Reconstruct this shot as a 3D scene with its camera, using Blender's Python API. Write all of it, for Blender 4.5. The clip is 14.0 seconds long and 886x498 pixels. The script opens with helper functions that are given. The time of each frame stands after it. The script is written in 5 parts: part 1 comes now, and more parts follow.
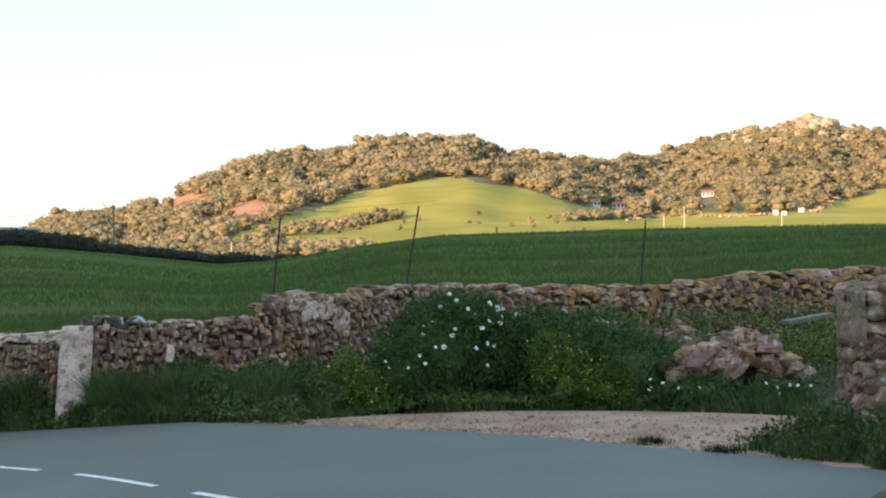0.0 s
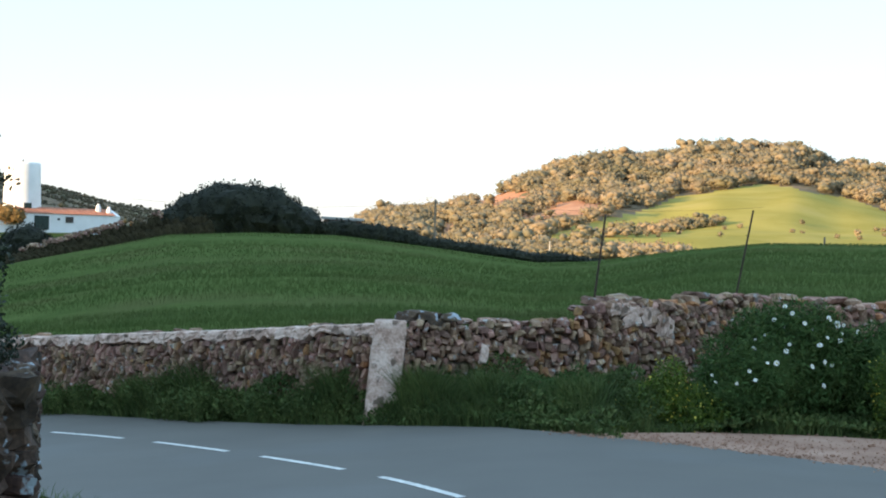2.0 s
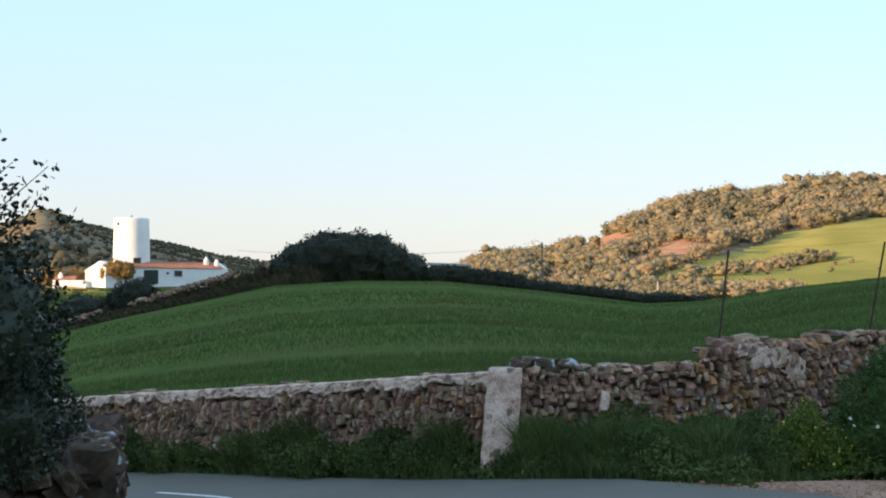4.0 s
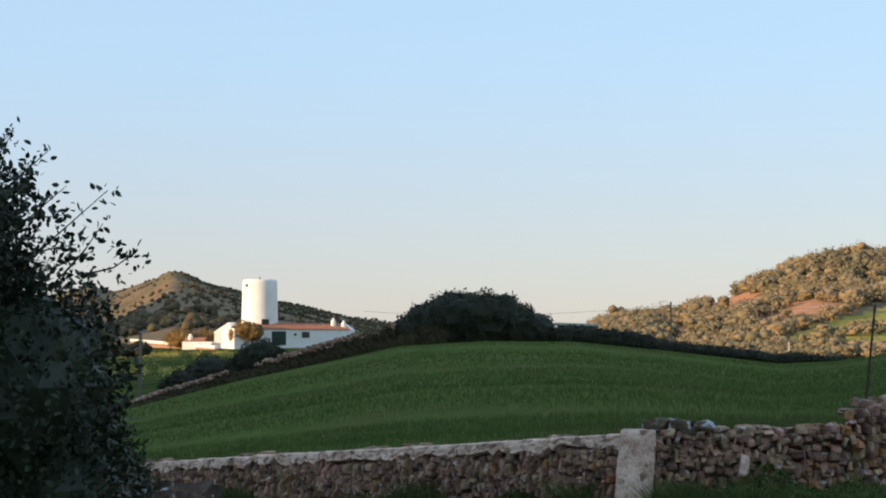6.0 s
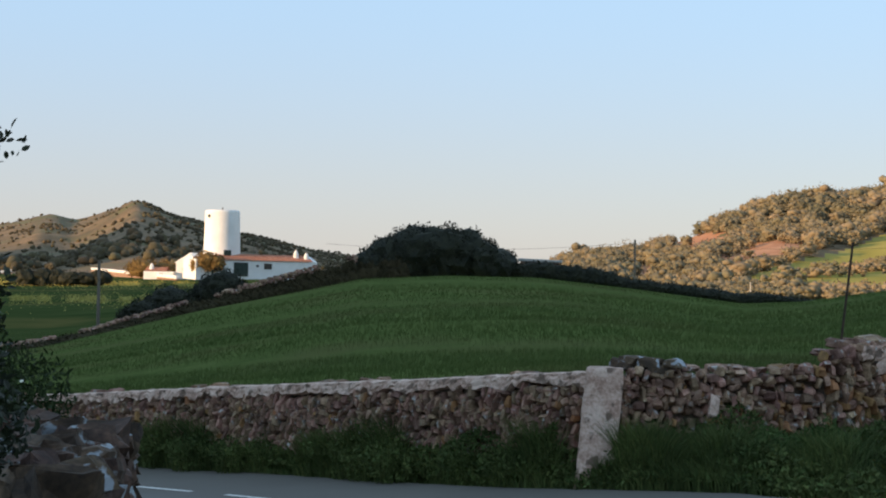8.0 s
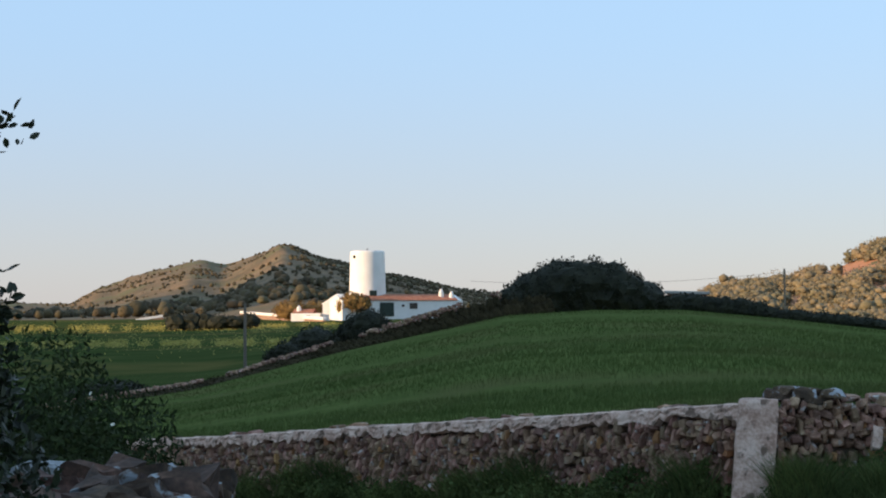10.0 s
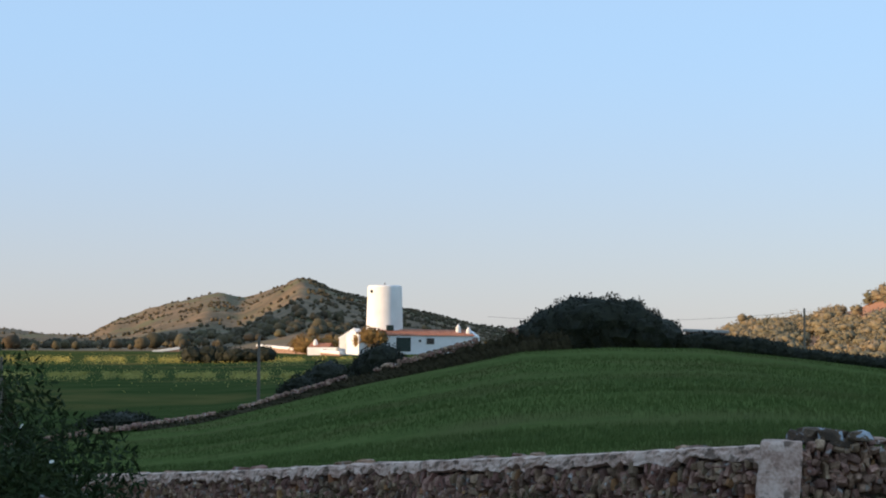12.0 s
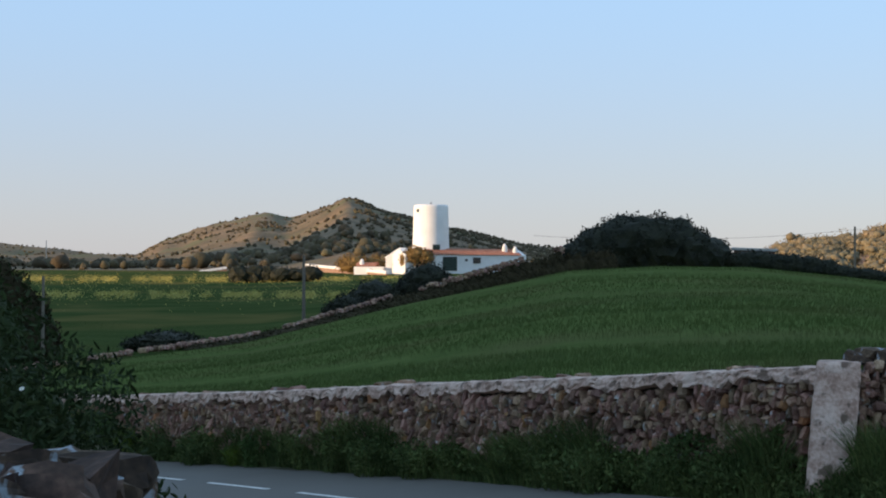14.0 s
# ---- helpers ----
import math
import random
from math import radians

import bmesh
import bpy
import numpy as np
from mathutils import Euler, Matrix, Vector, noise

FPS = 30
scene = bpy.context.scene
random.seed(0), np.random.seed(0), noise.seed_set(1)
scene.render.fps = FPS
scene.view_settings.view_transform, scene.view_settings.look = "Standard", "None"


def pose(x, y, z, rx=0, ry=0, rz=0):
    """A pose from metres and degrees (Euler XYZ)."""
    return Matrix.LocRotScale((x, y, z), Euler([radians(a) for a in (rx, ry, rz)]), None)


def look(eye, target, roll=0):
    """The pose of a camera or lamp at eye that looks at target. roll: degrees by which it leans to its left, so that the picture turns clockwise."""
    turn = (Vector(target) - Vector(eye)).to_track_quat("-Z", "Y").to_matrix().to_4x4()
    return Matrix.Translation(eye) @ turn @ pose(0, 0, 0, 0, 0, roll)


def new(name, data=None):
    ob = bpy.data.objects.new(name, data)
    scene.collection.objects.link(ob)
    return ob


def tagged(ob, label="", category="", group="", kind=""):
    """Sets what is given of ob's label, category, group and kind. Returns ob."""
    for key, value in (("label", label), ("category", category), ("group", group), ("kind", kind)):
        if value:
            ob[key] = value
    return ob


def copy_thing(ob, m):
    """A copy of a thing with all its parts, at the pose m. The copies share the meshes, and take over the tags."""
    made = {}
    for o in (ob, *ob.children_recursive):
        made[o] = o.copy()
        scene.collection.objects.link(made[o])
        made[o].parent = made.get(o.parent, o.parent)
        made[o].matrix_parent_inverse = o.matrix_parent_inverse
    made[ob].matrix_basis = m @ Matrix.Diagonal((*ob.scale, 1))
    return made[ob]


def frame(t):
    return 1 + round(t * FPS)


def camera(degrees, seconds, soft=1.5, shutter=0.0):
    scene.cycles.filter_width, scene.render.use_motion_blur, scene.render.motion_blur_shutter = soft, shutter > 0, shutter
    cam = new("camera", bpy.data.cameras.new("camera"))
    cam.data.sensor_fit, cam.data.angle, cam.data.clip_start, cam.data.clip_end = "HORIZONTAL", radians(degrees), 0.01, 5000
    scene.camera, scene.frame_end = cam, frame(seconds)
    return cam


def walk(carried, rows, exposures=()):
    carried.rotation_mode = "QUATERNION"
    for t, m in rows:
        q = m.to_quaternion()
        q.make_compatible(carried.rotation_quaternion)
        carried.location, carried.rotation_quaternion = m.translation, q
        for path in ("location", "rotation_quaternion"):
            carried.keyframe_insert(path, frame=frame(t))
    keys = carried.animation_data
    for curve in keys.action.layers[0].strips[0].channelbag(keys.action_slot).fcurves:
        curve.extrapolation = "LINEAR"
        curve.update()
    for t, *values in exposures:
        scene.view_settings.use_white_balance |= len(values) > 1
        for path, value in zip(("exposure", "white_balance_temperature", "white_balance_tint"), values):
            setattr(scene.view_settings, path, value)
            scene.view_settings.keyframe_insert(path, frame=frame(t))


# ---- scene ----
# ---- the camera and its walk ----
LENS = 30.0
PATH = [
    (0.0, pose(0.000, 0.000, 2.710, 89.803, 0, -14.520) @ pose(0, 0, 0, 0, 0, -0.961)),
    (0.5, pose(0.018, 0.412, 2.719, 89.400, 0, -12.873) @ pose(0, 0, 0, 0, 0, -1.938)),
    (1.0, pose(0.078, 0.809, 2.717, 89.620, 0, -7.017) @ pose(0, 0, 0, 0, 0, -1.966)),
    (1.5, pose(0.137, 1.171, 2.718, 88.609, 0, -5.207) @ pose(0, 0, 0, 0, 0, 0.683)),
    (2.0, pose(0.138, 1.494, 2.692, 89.800, 0, -3.550) @ pose(0, 0, 0, 0, 0, 1.561)),
    (2.5, pose(0.126, 1.817, 2.679, 90.660, 0, -0.447) @ pose(0, 0, 0, 0, 0, 0.474)),
    (3.0, pose(0.117, 2.111, 2.680, 91.043, 0, 0.011) @ pose(0, 0, 0, 0, 0, -0.011)),
    (5.5, pose(0.044, 3.429, 2.647, 92.271, 0, 1.871) @ pose(0, 0, 0, 0, 0, -0.246)),
    (6.0, pose(0.060, 3.683, 2.631, 93.422, 0, 4.506) @ pose(0, 0, 0, 0, 0, -0.120)),
    (6.5, pose(0.046, 3.941, 2.623, 92.846, 0, 5.162) @ pose(0, 0, 0, 0, 0, 1.934)),
    (7.0, pose(0.042, 4.202, 2.596, 92.100, 0, 5.229) @ pose(0, 0, 0, 0, 0, 2.116)),
    (7.5, pose(0.029, 4.458, 2.580, 91.697, 0, 2.962) @ pose(0, 0, 0, 0, 0, 0.957)),
    (8.0, pose(0.010, 4.700, 2.582, 91.174, 0, 3.242) @ pose(0, 0, 0, 0, 0, 0.899)),
    (8.5, pose(0.032, 4.922, 2.561, 91.573, 0, 6.826) @ pose(0, 0, 0, 0, 0, 0.015)),
    (11.0, pose(0.024, 6.009, 2.519, 92.512, 0, 8.777) @ pose(0, 0, 0, 0, 0, -0.075)),
    (11.5, pose(0.021, 6.244, 2.510, 91.823, 0, 9.962) @ pose(0, 0, 0, 0, 0, 1.143)),
    (12.0, pose(0.005, 6.498, 2.491, 93.683, 0, 8.908) @ pose(0, 0, 0, 0, 0, 0.301)),
    (12.5, pose(-0.025, 6.746, 2.486, 92.722, 0, 7.508) @ pose(0, 0, 0, 0, 0, -0.430)),
    (13.0, pose(-0.028, 6.971, 2.468, 92.864, 0, 9.382) @ pose(0, 0, 0, 0, 0, -0.635)),
    (13.5, pose(-0.021, 7.175, 2.453, 92.703, 0, 9.845) @ pose(0, 0, 0, 0, 0, -0.221)),
    (14.0, pose(-0.059, 7.366, 2.465, 90.889, 0, 10.514) @ pose(0, 0, 0, 0, 0, 0.241)),
]
cam = camera(LENS, 14.0, soft=2.0)
walk(cam, PATH, [(0.0, 1.48, 7550, 8), (1.5, 1.52, 7000, 9), (3.0, 1.4, 6850, 10), (5.5, 0.78, 7400, 13), (8.5, 0.71, 7100, 14), (14.0, 0.62, 6650, 14)])

# ---- sun, sky ----
SUN_AZ, SUN_EL = -122.0, 9.5      # degrees clockwise from +y, above the horizon
world = bpy.data.worlds.new("sky")
scene.world = world
world.use_nodes = True
wn, wl = world.node_tree.nodes, world.node_tree.links
sky = wn.new("ShaderNodeTexSky")
sky.sky_type, sky.sun_disc = "NISHITA", False
sky.sun_elevation, sky.sun_rotation = radians(SUN_EL), radians(SUN_AZ % 360)
sky.air_density, sky.dust_density, sky.ozone_density = 1.0, 0.4, 3.0
wn["Background"].inputs[1].default_value = 0.15
veil = wn.new("ShaderNodeMix")          # thin high haze over the clear sky
veil.data_type = "RGBA"
veil.inputs["Factor"].default_value = 0.75
way = wn.new("ShaderNodeTexCoord")
split = wn.new("ShaderNodeSeparateXYZ")
wl.new(way.outputs["Generated"], split.inputs[0])
rise = wn.new("ShaderNodeMapRange")
rise.inputs["From Min"].default_value, rise.inputs["From Max"].default_value = 0.0, 0.2
rise.interpolation_type = "SMOOTHSTEP"
wl.new(split.outputs["Z"], rise.inputs["Value"])
dusk = wn.new("ShaderNodeMix")          # rosy dust low down, blue above
dusk.data_type = "RGBA"
dusk.inputs["A"].default_value, dusk.inputs["B"].default_value = (2.4, 2.5, 2.85, 1), (2.0, 3.12, 4.5, 1)
wl.new(rise.outputs[0], dusk.inputs["Factor"])
wl.new(dusk.outputs["Result"], veil.inputs["B"])
wl.new(sky.outputs[0], veil.inputs["A"])
wl.new(veil.outputs["Result"], wn["Background"].inputs[0])
sun_lamp = bpy.data.lights.new("sun", "SUN")
sun_lamp.energy, sun_lamp.angle, sun_lamp.color = 4.0, radians(0.6), (1.0, 0.72, 0.45)
sun = new("sun", sun_lamp)
a, e = radians(SUN_AZ), radians(SUN_EL)
sun_way = Vector((math.sin(a) * math.cos(e), math.cos(a) * math.cos(e), math.sin(e)))
sun.matrix_world = look(sun_way * 100, (0, 0, 0))


# ---- materials ----
def material(name, stops, scale=4.0, rough=0.85, bump=0.0, bump_scale=30.0, fine=0.25, vary=0.0, island=0.0,
             stretch=(1, 1, 1), stain=None, translucent=0.0, spec=0.3, metal=0.0, detail=6.0):
    """Two scales of noise through a colour ramp; stain: (colour, scale, low, high); vary: brightness by object; island: by loose piece."""
    m = bpy.data.materials.new(name)
    m.use_nodes = True
    n, l = m.node_tree.nodes, m.node_tree.links
    bsdf = n["Principled BSDF"]
    bsdf.inputs["Roughness"].default_value, bsdf.inputs["Metallic"].default_value = rough, metal
    bsdf.inputs["Specular IOR Level"].default_value = spec
    geo = n.new("ShaderNodeNewGeometry")
    mapping = n.new("ShaderNodeMapping")
    mapping.inputs["Scale"].default_value = stretch
    l.new(geo.outputs["Position"], mapping.inputs["Vector"])
    big = n.new("ShaderNodeTexNoise")
    big.inputs["Scale"].default_value, big.inputs["Detail"].default_value = scale, detail
    l.new(mapping.outputs[0], big.inputs["Vector"])
    small = n.new("ShaderNodeTexNoise")
    small.inputs["Scale"].default_value, small.inputs["Detail"].default_value = bump_scale, 4.0
    l.new(mapping.outputs[0], small.inputs["Vector"])
    add = n.new("ShaderNodeMath")
    add.operation = "MULTIPLY_ADD"
    l.new(small.outputs["Fac"], add.inputs[0])
    add.inputs[1].default_value = fine
    l.new(big.outputs["Fac"], add.inputs[2])
    sub = n.new("ShaderNodeMath")
    sub.operation = "SUBTRACT"
    l.new(add.outputs[0], sub.inputs[0])
    sub.inputs[1].default_value = fine / 2
    ramp = n.new("ShaderNodeValToRGB")
    el = ramp.color_ramp.elements
    while len(el) < len(stops):
        el.new(0.5)
    for k, (at, c) in enumerate(stops):
        el[k].position, el[k].color = at, (*c, 1)
    l.new(sub.outputs[0], ramp.inputs[0])
    colour = ramp.outputs[0]
    if stain:
        c, s, low, high = stain
        tex = n.new("ShaderNodeTexNoise")
        tex.inputs["Scale"].default_value, tex.inputs["Detail"].default_value = s, 5.0
        l.new(geo.outputs["Position"], tex.inputs["Vector"])
        rng = n.new("ShaderNodeMapRange")
        rng.inputs["From Min"].default_value, rng.inputs["From Max"].default_value = low, high
        l.new(tex.outputs["Fac"], rng.inputs["Value"])
        mix = n.new("ShaderNodeMix")
        mix.data_type = "RGBA"
        l.new(rng.outputs[0], mix.inputs["Factor"])
        l.new(colour, mix.inputs["A"])
        mix.inputs["B"].default_value = (*c, 1)
        colour = mix.outputs["Result"]
    if vary or island:
        info = n.new("ShaderNodeObjectInfo") if vary else geo
        rng = n.new("ShaderNodeMapRange")
        amount = vary or island
        rng.inputs["To Min"].default_value, rng.inputs["To Max"].default_value = 1 - amount, 1 + amount
        l.new(info.outputs["Random"] if vary else geo.outputs["Random Per Island"], rng.inputs["Value"])
        hsv = n.new("ShaderNodeHueSaturation")
        l.new(rng.outputs[0], hsv.inputs["Value"])
        hue = n.new("ShaderNodeMapRange")
        hue.inputs["To Min"].default_value, hue.inputs["To Max"].default_value = 0.5 - amount * 0.05, 0.5 + amount * 0.05
        frac = n.new("ShaderNodeMath")
        frac.operation = "FRACT"
        times = n.new("ShaderNodeMath")
        times.operation = "MULTIPLY"
        times.inputs[1].default_value = 7.31
        l.new(info.outputs["Random"] if vary else geo.outputs["Random Per Island"], times.inputs[0])
        l.new(times.outputs[0], frac.inputs[0])
        l.new(frac.outputs[0], hue.inputs["Value"])
        l.new(hue.outputs[0], hsv.inputs["Hue"])
        l.new(colour, hsv.inputs["Color"])
        colour = hsv.outputs[0]
    l.new(colour, bsdf.inputs["Base Color"])
    if bump:
        b = n.new("ShaderNodeBump")
        b.inputs["Strength"].default_value, b.inputs["Distance"].default_value = min(1.0, bump * 10), bump
        l.new(sub.outputs[0], b.inputs["Height"])
        l.new(b.outputs[0], bsdf.inputs["Normal"])
    if translucent:
        tr = n.new("ShaderNodeBsdfTranslucent")
        l.new(colour, tr.inputs["Color"])
        ms = n.new("ShaderNodeMixShader")
        ms.inputs[0].default_value = translucent
        l.new(bsdf.outputs[0], ms.inputs[1])
        l.new(tr.outputs[0], ms.inputs[2])
        l.new(ms.outputs[0], n["Material Output"].inputs["Surface"])
    return m


M = {}
M["asphalt"] = material("asphalt", [(0.3, (0.117, 0.108, 0.092)), (0.7, (0.138, 0.128, 0.108))], 0.5, 0.8, 0.004, 90, 0.5,
                        stain=((0.155, 0.155, 0.142), 0.2, 0.5, 0.8))
M["road_paint"] = material("road_paint", [(0.3, (0.52, 0.51, 0.47)), (0.6, (0.74, 0.73, 0.67))], 9, 0.6, 0.002, 80)
M["gravel"] = material("gravel", [(0.3, (0.25, 0.14, 0.092)), (0.5, (0.37, 0.212, 0.145)), (0.7, (0.45, 0.29, 0.21))], 0.9, 0.95, 0.02, 45, 0.6)
M["soil"] = material("soil", [(0.3, (0.05, 0.055, 0.025)), (0.7, (0.10, 0.09, 0.05))], 2, 0.95, 0.02, 30)
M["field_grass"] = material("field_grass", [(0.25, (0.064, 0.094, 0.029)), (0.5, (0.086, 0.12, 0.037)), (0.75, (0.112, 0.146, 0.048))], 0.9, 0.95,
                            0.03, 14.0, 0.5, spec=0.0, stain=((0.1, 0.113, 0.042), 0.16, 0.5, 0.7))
M["flower_field"] = material("flower_field", [(0.3, (0.036, 0.056, 0.018)), (0.7, (0.06, 0.082, 0.028))], 0.2, 0.9, 0.08, 5, 0.5,
                             spec=0.0, stretch=(0.35, 1.0, 1), stain=((0.11, 0.1, 0.035), 0.05, 0.5, 0.64))
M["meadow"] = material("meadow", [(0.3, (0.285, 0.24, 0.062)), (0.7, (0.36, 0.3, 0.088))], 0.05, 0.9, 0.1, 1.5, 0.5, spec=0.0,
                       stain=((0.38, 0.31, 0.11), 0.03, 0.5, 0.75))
M["scrub_ground"] = material("scrub_ground", [(0.3, (0.09, 0.07, 0.036)), (0.55, (0.175, 0.118, 0.06)), (0.75, (0.255, 0.162, 0.084))], 0.05, 0.95, 0.3, 0.5, 0.5, stain=((0.12, 0.11, 0.046), 0.022, 0.53, 0.63))
M["stone"] = material("stone", [(0.25, (0.14, 0.078, 0.052)), (0.5, (0.265, 0.155, 0.104)), (0.75, (0.43, 0.285, 0.2))], 7, 0.9, 0.02, 45, 0.6, vary=0.45,
                      stain=((0.38, 0.36, 0.33), 9, 0.6, 0.68))
M["stone_mass"] = material("stone_mass", [(0.25, (0.14, 0.078, 0.052)), (0.5, (0.265, 0.155, 0.104)), (0.75, (0.43, 0.285, 0.2))], 7, 0.9, 0.02, 45, 0.6, island=0.45,
                           stain=((0.38, 0.36, 0.33), 9, 0.6, 0.68))
M["rust_stone"] = material("rust_stone", [(0.3, (0.2, 0.10, 0.045)), (0.7, (0.42, 0.22, 0.10))], 6, 0.9, 0.012, 45, 0.4, vary=0.25)
M["rust_mass"] = material("rust_mass", [(0.3, (0.2, 0.10, 0.045)), (0.7, (0.45, 0.23, 0.10))], 6, 0.9, 0.012, 45, 0.4, island=0.3)
M["mortar"] = material("mortar", [(0.3, (0.19, 0.115, 0.075)), (0.7, (0.32, 0.21, 0.14))], 5, 0.95, 0.03, 30, 0.7, stain=((0.14, 0.1, 0.07), 3, 0.55, 0.65))
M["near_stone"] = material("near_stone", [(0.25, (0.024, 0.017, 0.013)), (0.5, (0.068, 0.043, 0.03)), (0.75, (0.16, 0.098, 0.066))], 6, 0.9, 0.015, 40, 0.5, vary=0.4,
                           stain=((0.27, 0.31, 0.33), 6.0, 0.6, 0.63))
M["lichen"] = material("lichen", [(0.3, (0.2, 0.22, 0.23)), (0.6, (0.36, 0.4, 0.42))], 9, 0.9, 0.015, 40, 0.6, stain=((0.12, 0.1, 0.09), 8, 0.55, 0.62))
M["joint"] = material("joint", [(0.3, (0.07, 0.05, 0.038)), (0.7, (0.14, 0.10, 0.072))], 8, 0.95, 0.02, 30)
M["lime"] = material("lime", [(0.3, (0.38, 0.235, 0.175)), (0.5, (0.58, 0.395, 0.31)), (0.68, (0.72, 0.54, 0.44))], 4, 0.9, 0.04, 26, 0.7,
                     stain=((0.2, 0.135, 0.1), 5.5, 0.56, 0.62))
M["steel"] = material("steel", [(0.3, (0.03, 0.022, 0.018)), (0.7, (0.08, 0.05, 0.035))], 20, 0.7, metal=0.3)
M["weathered_wood"] = material("weathered_wood", [(0.3, (0.11, 0.09, 0.07)), (0.7, (0.23, 0.2, 0.16))], 6, 0.9, 0.01, 30, stretch=(8, 8, 1))
M["concrete"] = material("concrete", [(0.3, (0.4, 0.38, 0.34)), (0.7, (0.5, 0.48, 0.43))], 3, 0.9, 0.004, 30)
M["whitewash"] = material("whitewash", [(0.3, (0.74, 0.73, 0.70)), (0.7, (0.84, 0.83, 0.80))], 0.5, 0.85, 0.01, 6, 0.3)
M["clay_tile"] = material("clay_tile", [(0.3, (0.32, 0.11, 0.06)), (0.7, (0.5, 0.22, 0.13))], 1.2, 0.85, 0.02, 8, 0.5)
M["dark_paint"] = material("dark_paint", [(0.3, (0.015, 0.03, 0.025)), (0.7, (0.03, 0.05, 0.04))], 3, 0.5)
M["grass"] = material("grass", [(0.3, (0.072, 0.108, 0.032)), (0.7, (0.11, 0.148, 0.047))], 0.9, 0.8, island=0.12, translucent=0.2, spec=0.05, stain=((0.103, 0.118, 0.042), 0.16, 0.5, 0.7))
M["weeds"] = material("weeds", [(0.3, (0.055, 0.083, 0.028)), (0.7, (0.118, 0.152, 0.048))], 1.3, 0.7, island=0.45, translucent=0.2, spec=0.12)
M["daisy_leaf"] = material("daisy_leaf", [(0.3, (0.045, 0.082, 0.024)), (0.7, (0.08, 0.128, 0.038))], 3, 0.7, island=0.4, translucent=0.15, spec=0.12)
M["yellow_leaf"] = material("yellow_leaf", [(0.3, (0.06, 0.10, 0.015)), (0.7, (0.12, 0.17, 0.02))], 3, 0.6, island=0.4, translucent=0.2)
M["petal"] = material("petal", [(0.3, (0.75, 0.75, 0.68)), (0.7, (0.82, 0.82, 0.78))], 9, 0.6)
M["yellow_petal"] = material("yellow_petal", [(0.3, (0.5, 0.4, 0.04)), (0.7, (0.6, 0.5, 0.09))], 9, 0.6)
M["field_flower"] = material("field_flower", [(0.3, (0.36, 0.31, 0.07)), (0.7, (0.5, 0.43, 0.12))], 0.3, 0.8, island=0.2)
M["dark_leaf"] = material("dark_leaf", [(0.3, (0.013, 0.021, 0.011)), (0.7, (0.03, 0.04, 0.02))], 6, 0.45, island=0.4, translucent=0.1)
M["ivy"] = material("ivy", [(0.3, (0.02, 0.032, 0.012)), (0.7, (0.042, 0.06, 0.02))], 3, 0.7, island=0.4, translucent=0.12, spec=0.1)
M["bracken"] = material("bracken", [(0.3, (0.022, 0.019, 0.01)), (0.7, (0.05, 0.04, 0.021))], 1.5, 0.9, island=0.4, spec=0.05)
M["bramble"] = material("bramble", [(0.3, (0.011, 0.014, 0.007)), (0.7, (0.026, 0.028, 0.013))], 1.5, 0.7, island=0.4, translucent=0.1)
M["bark"] = material("bark", [(0.3, (0.05, 0.042, 0.035)), (0.7, (0.11, 0.095, 0.08))], 9, 0.9, 0.02, 40)
# far crowns and sprays paler and greyer: distance haze put into the colour
M["wood_crown"] = material("wood_crown", [(0.3, (0.125, 0.115, 0.066)), (0.5, (0.185, 0.152, 0.088)), (0.7, (0.265, 0.196, 0.116))], 0.05, 0.9, 0.3, 1.2, 0.4, island=0.1)
M["spray"] = material("spray", [(0.3, (0.125, 0.115, 0.066)), (0.5, (0.185, 0.152, 0.088)), (0.7, (0.265, 0.196, 0.116))], 0.05, 0.9, fine=0.2, island=0.1)
# darkened: stands in for missing shade on the far peak's right slope
M["scrub_crown"] = material("scrub_crown", [(0.25, (0.055, 0.05, 0.028)), (0.5, (0.085, 0.068, 0.036)), (0.75, (0.12, 0.088, 0.047))], 0.03, 0.9, 0.3, 1.2, 0.6, island=0.3)
M["red_earth"] = material("red_earth", [(0.3, (0.35, 0.15, 0.075)), (0.7, (0.5, 0.26, 0.14))], 0.06, 0.95, 0.3, 0.5, 0.5)
M["autumn"] = material("autumn", [(0.3, (0.13, 0.08, 0.03)), (0.7, (0.24, 0.15, 0.05))], 1, 0.9, 0.2, 3, 0.5, island=0.3)
M["rock"] = material("rock", [(0.3, (0.26, 0.18, 0.12)), (0.7, (0.46, 0.34, 0.24))], 0.15, 0.95, 0.5, 0.8, 0.5, island=0.2)
M["glass"] = material("glass", [(0.3, (0.015, 0.018, 0.02)), (0.7, (0.03, 0.035, 0.04))], 2, 0.15, spec=0.5)


# ---- mesh helpers ----
def mesh_of(name, verts, faces, mats, index=None, smooth=False):
    me = bpy.data.meshes.new(name)
    verts, faces = np.asarray(verts, np.float32), np.asarray(faces, np.int32)
    k = faces.shape[1]
    me.vertices.add(len(verts))
    me.vertices.foreach_set("co", verts.ravel())
    me.loops.add(faces.size)
    me.loops.foreach_set("vertex_index", faces.ravel())
    me.polygons.add(len(faces))
    me.polygons.foreach_set("loop_start", np.arange(0, faces.size, k, dtype=np.int32))
    for m in mats:
        me.materials.append(m)
    if index is not None:
        me.polygons.foreach_set("material_index", np.asarray(index, np.int32))
    me.polygons.foreach_set("use_smooth", np.full(len(faces), smooth))
    me.update(calc_edges=True)
    return me


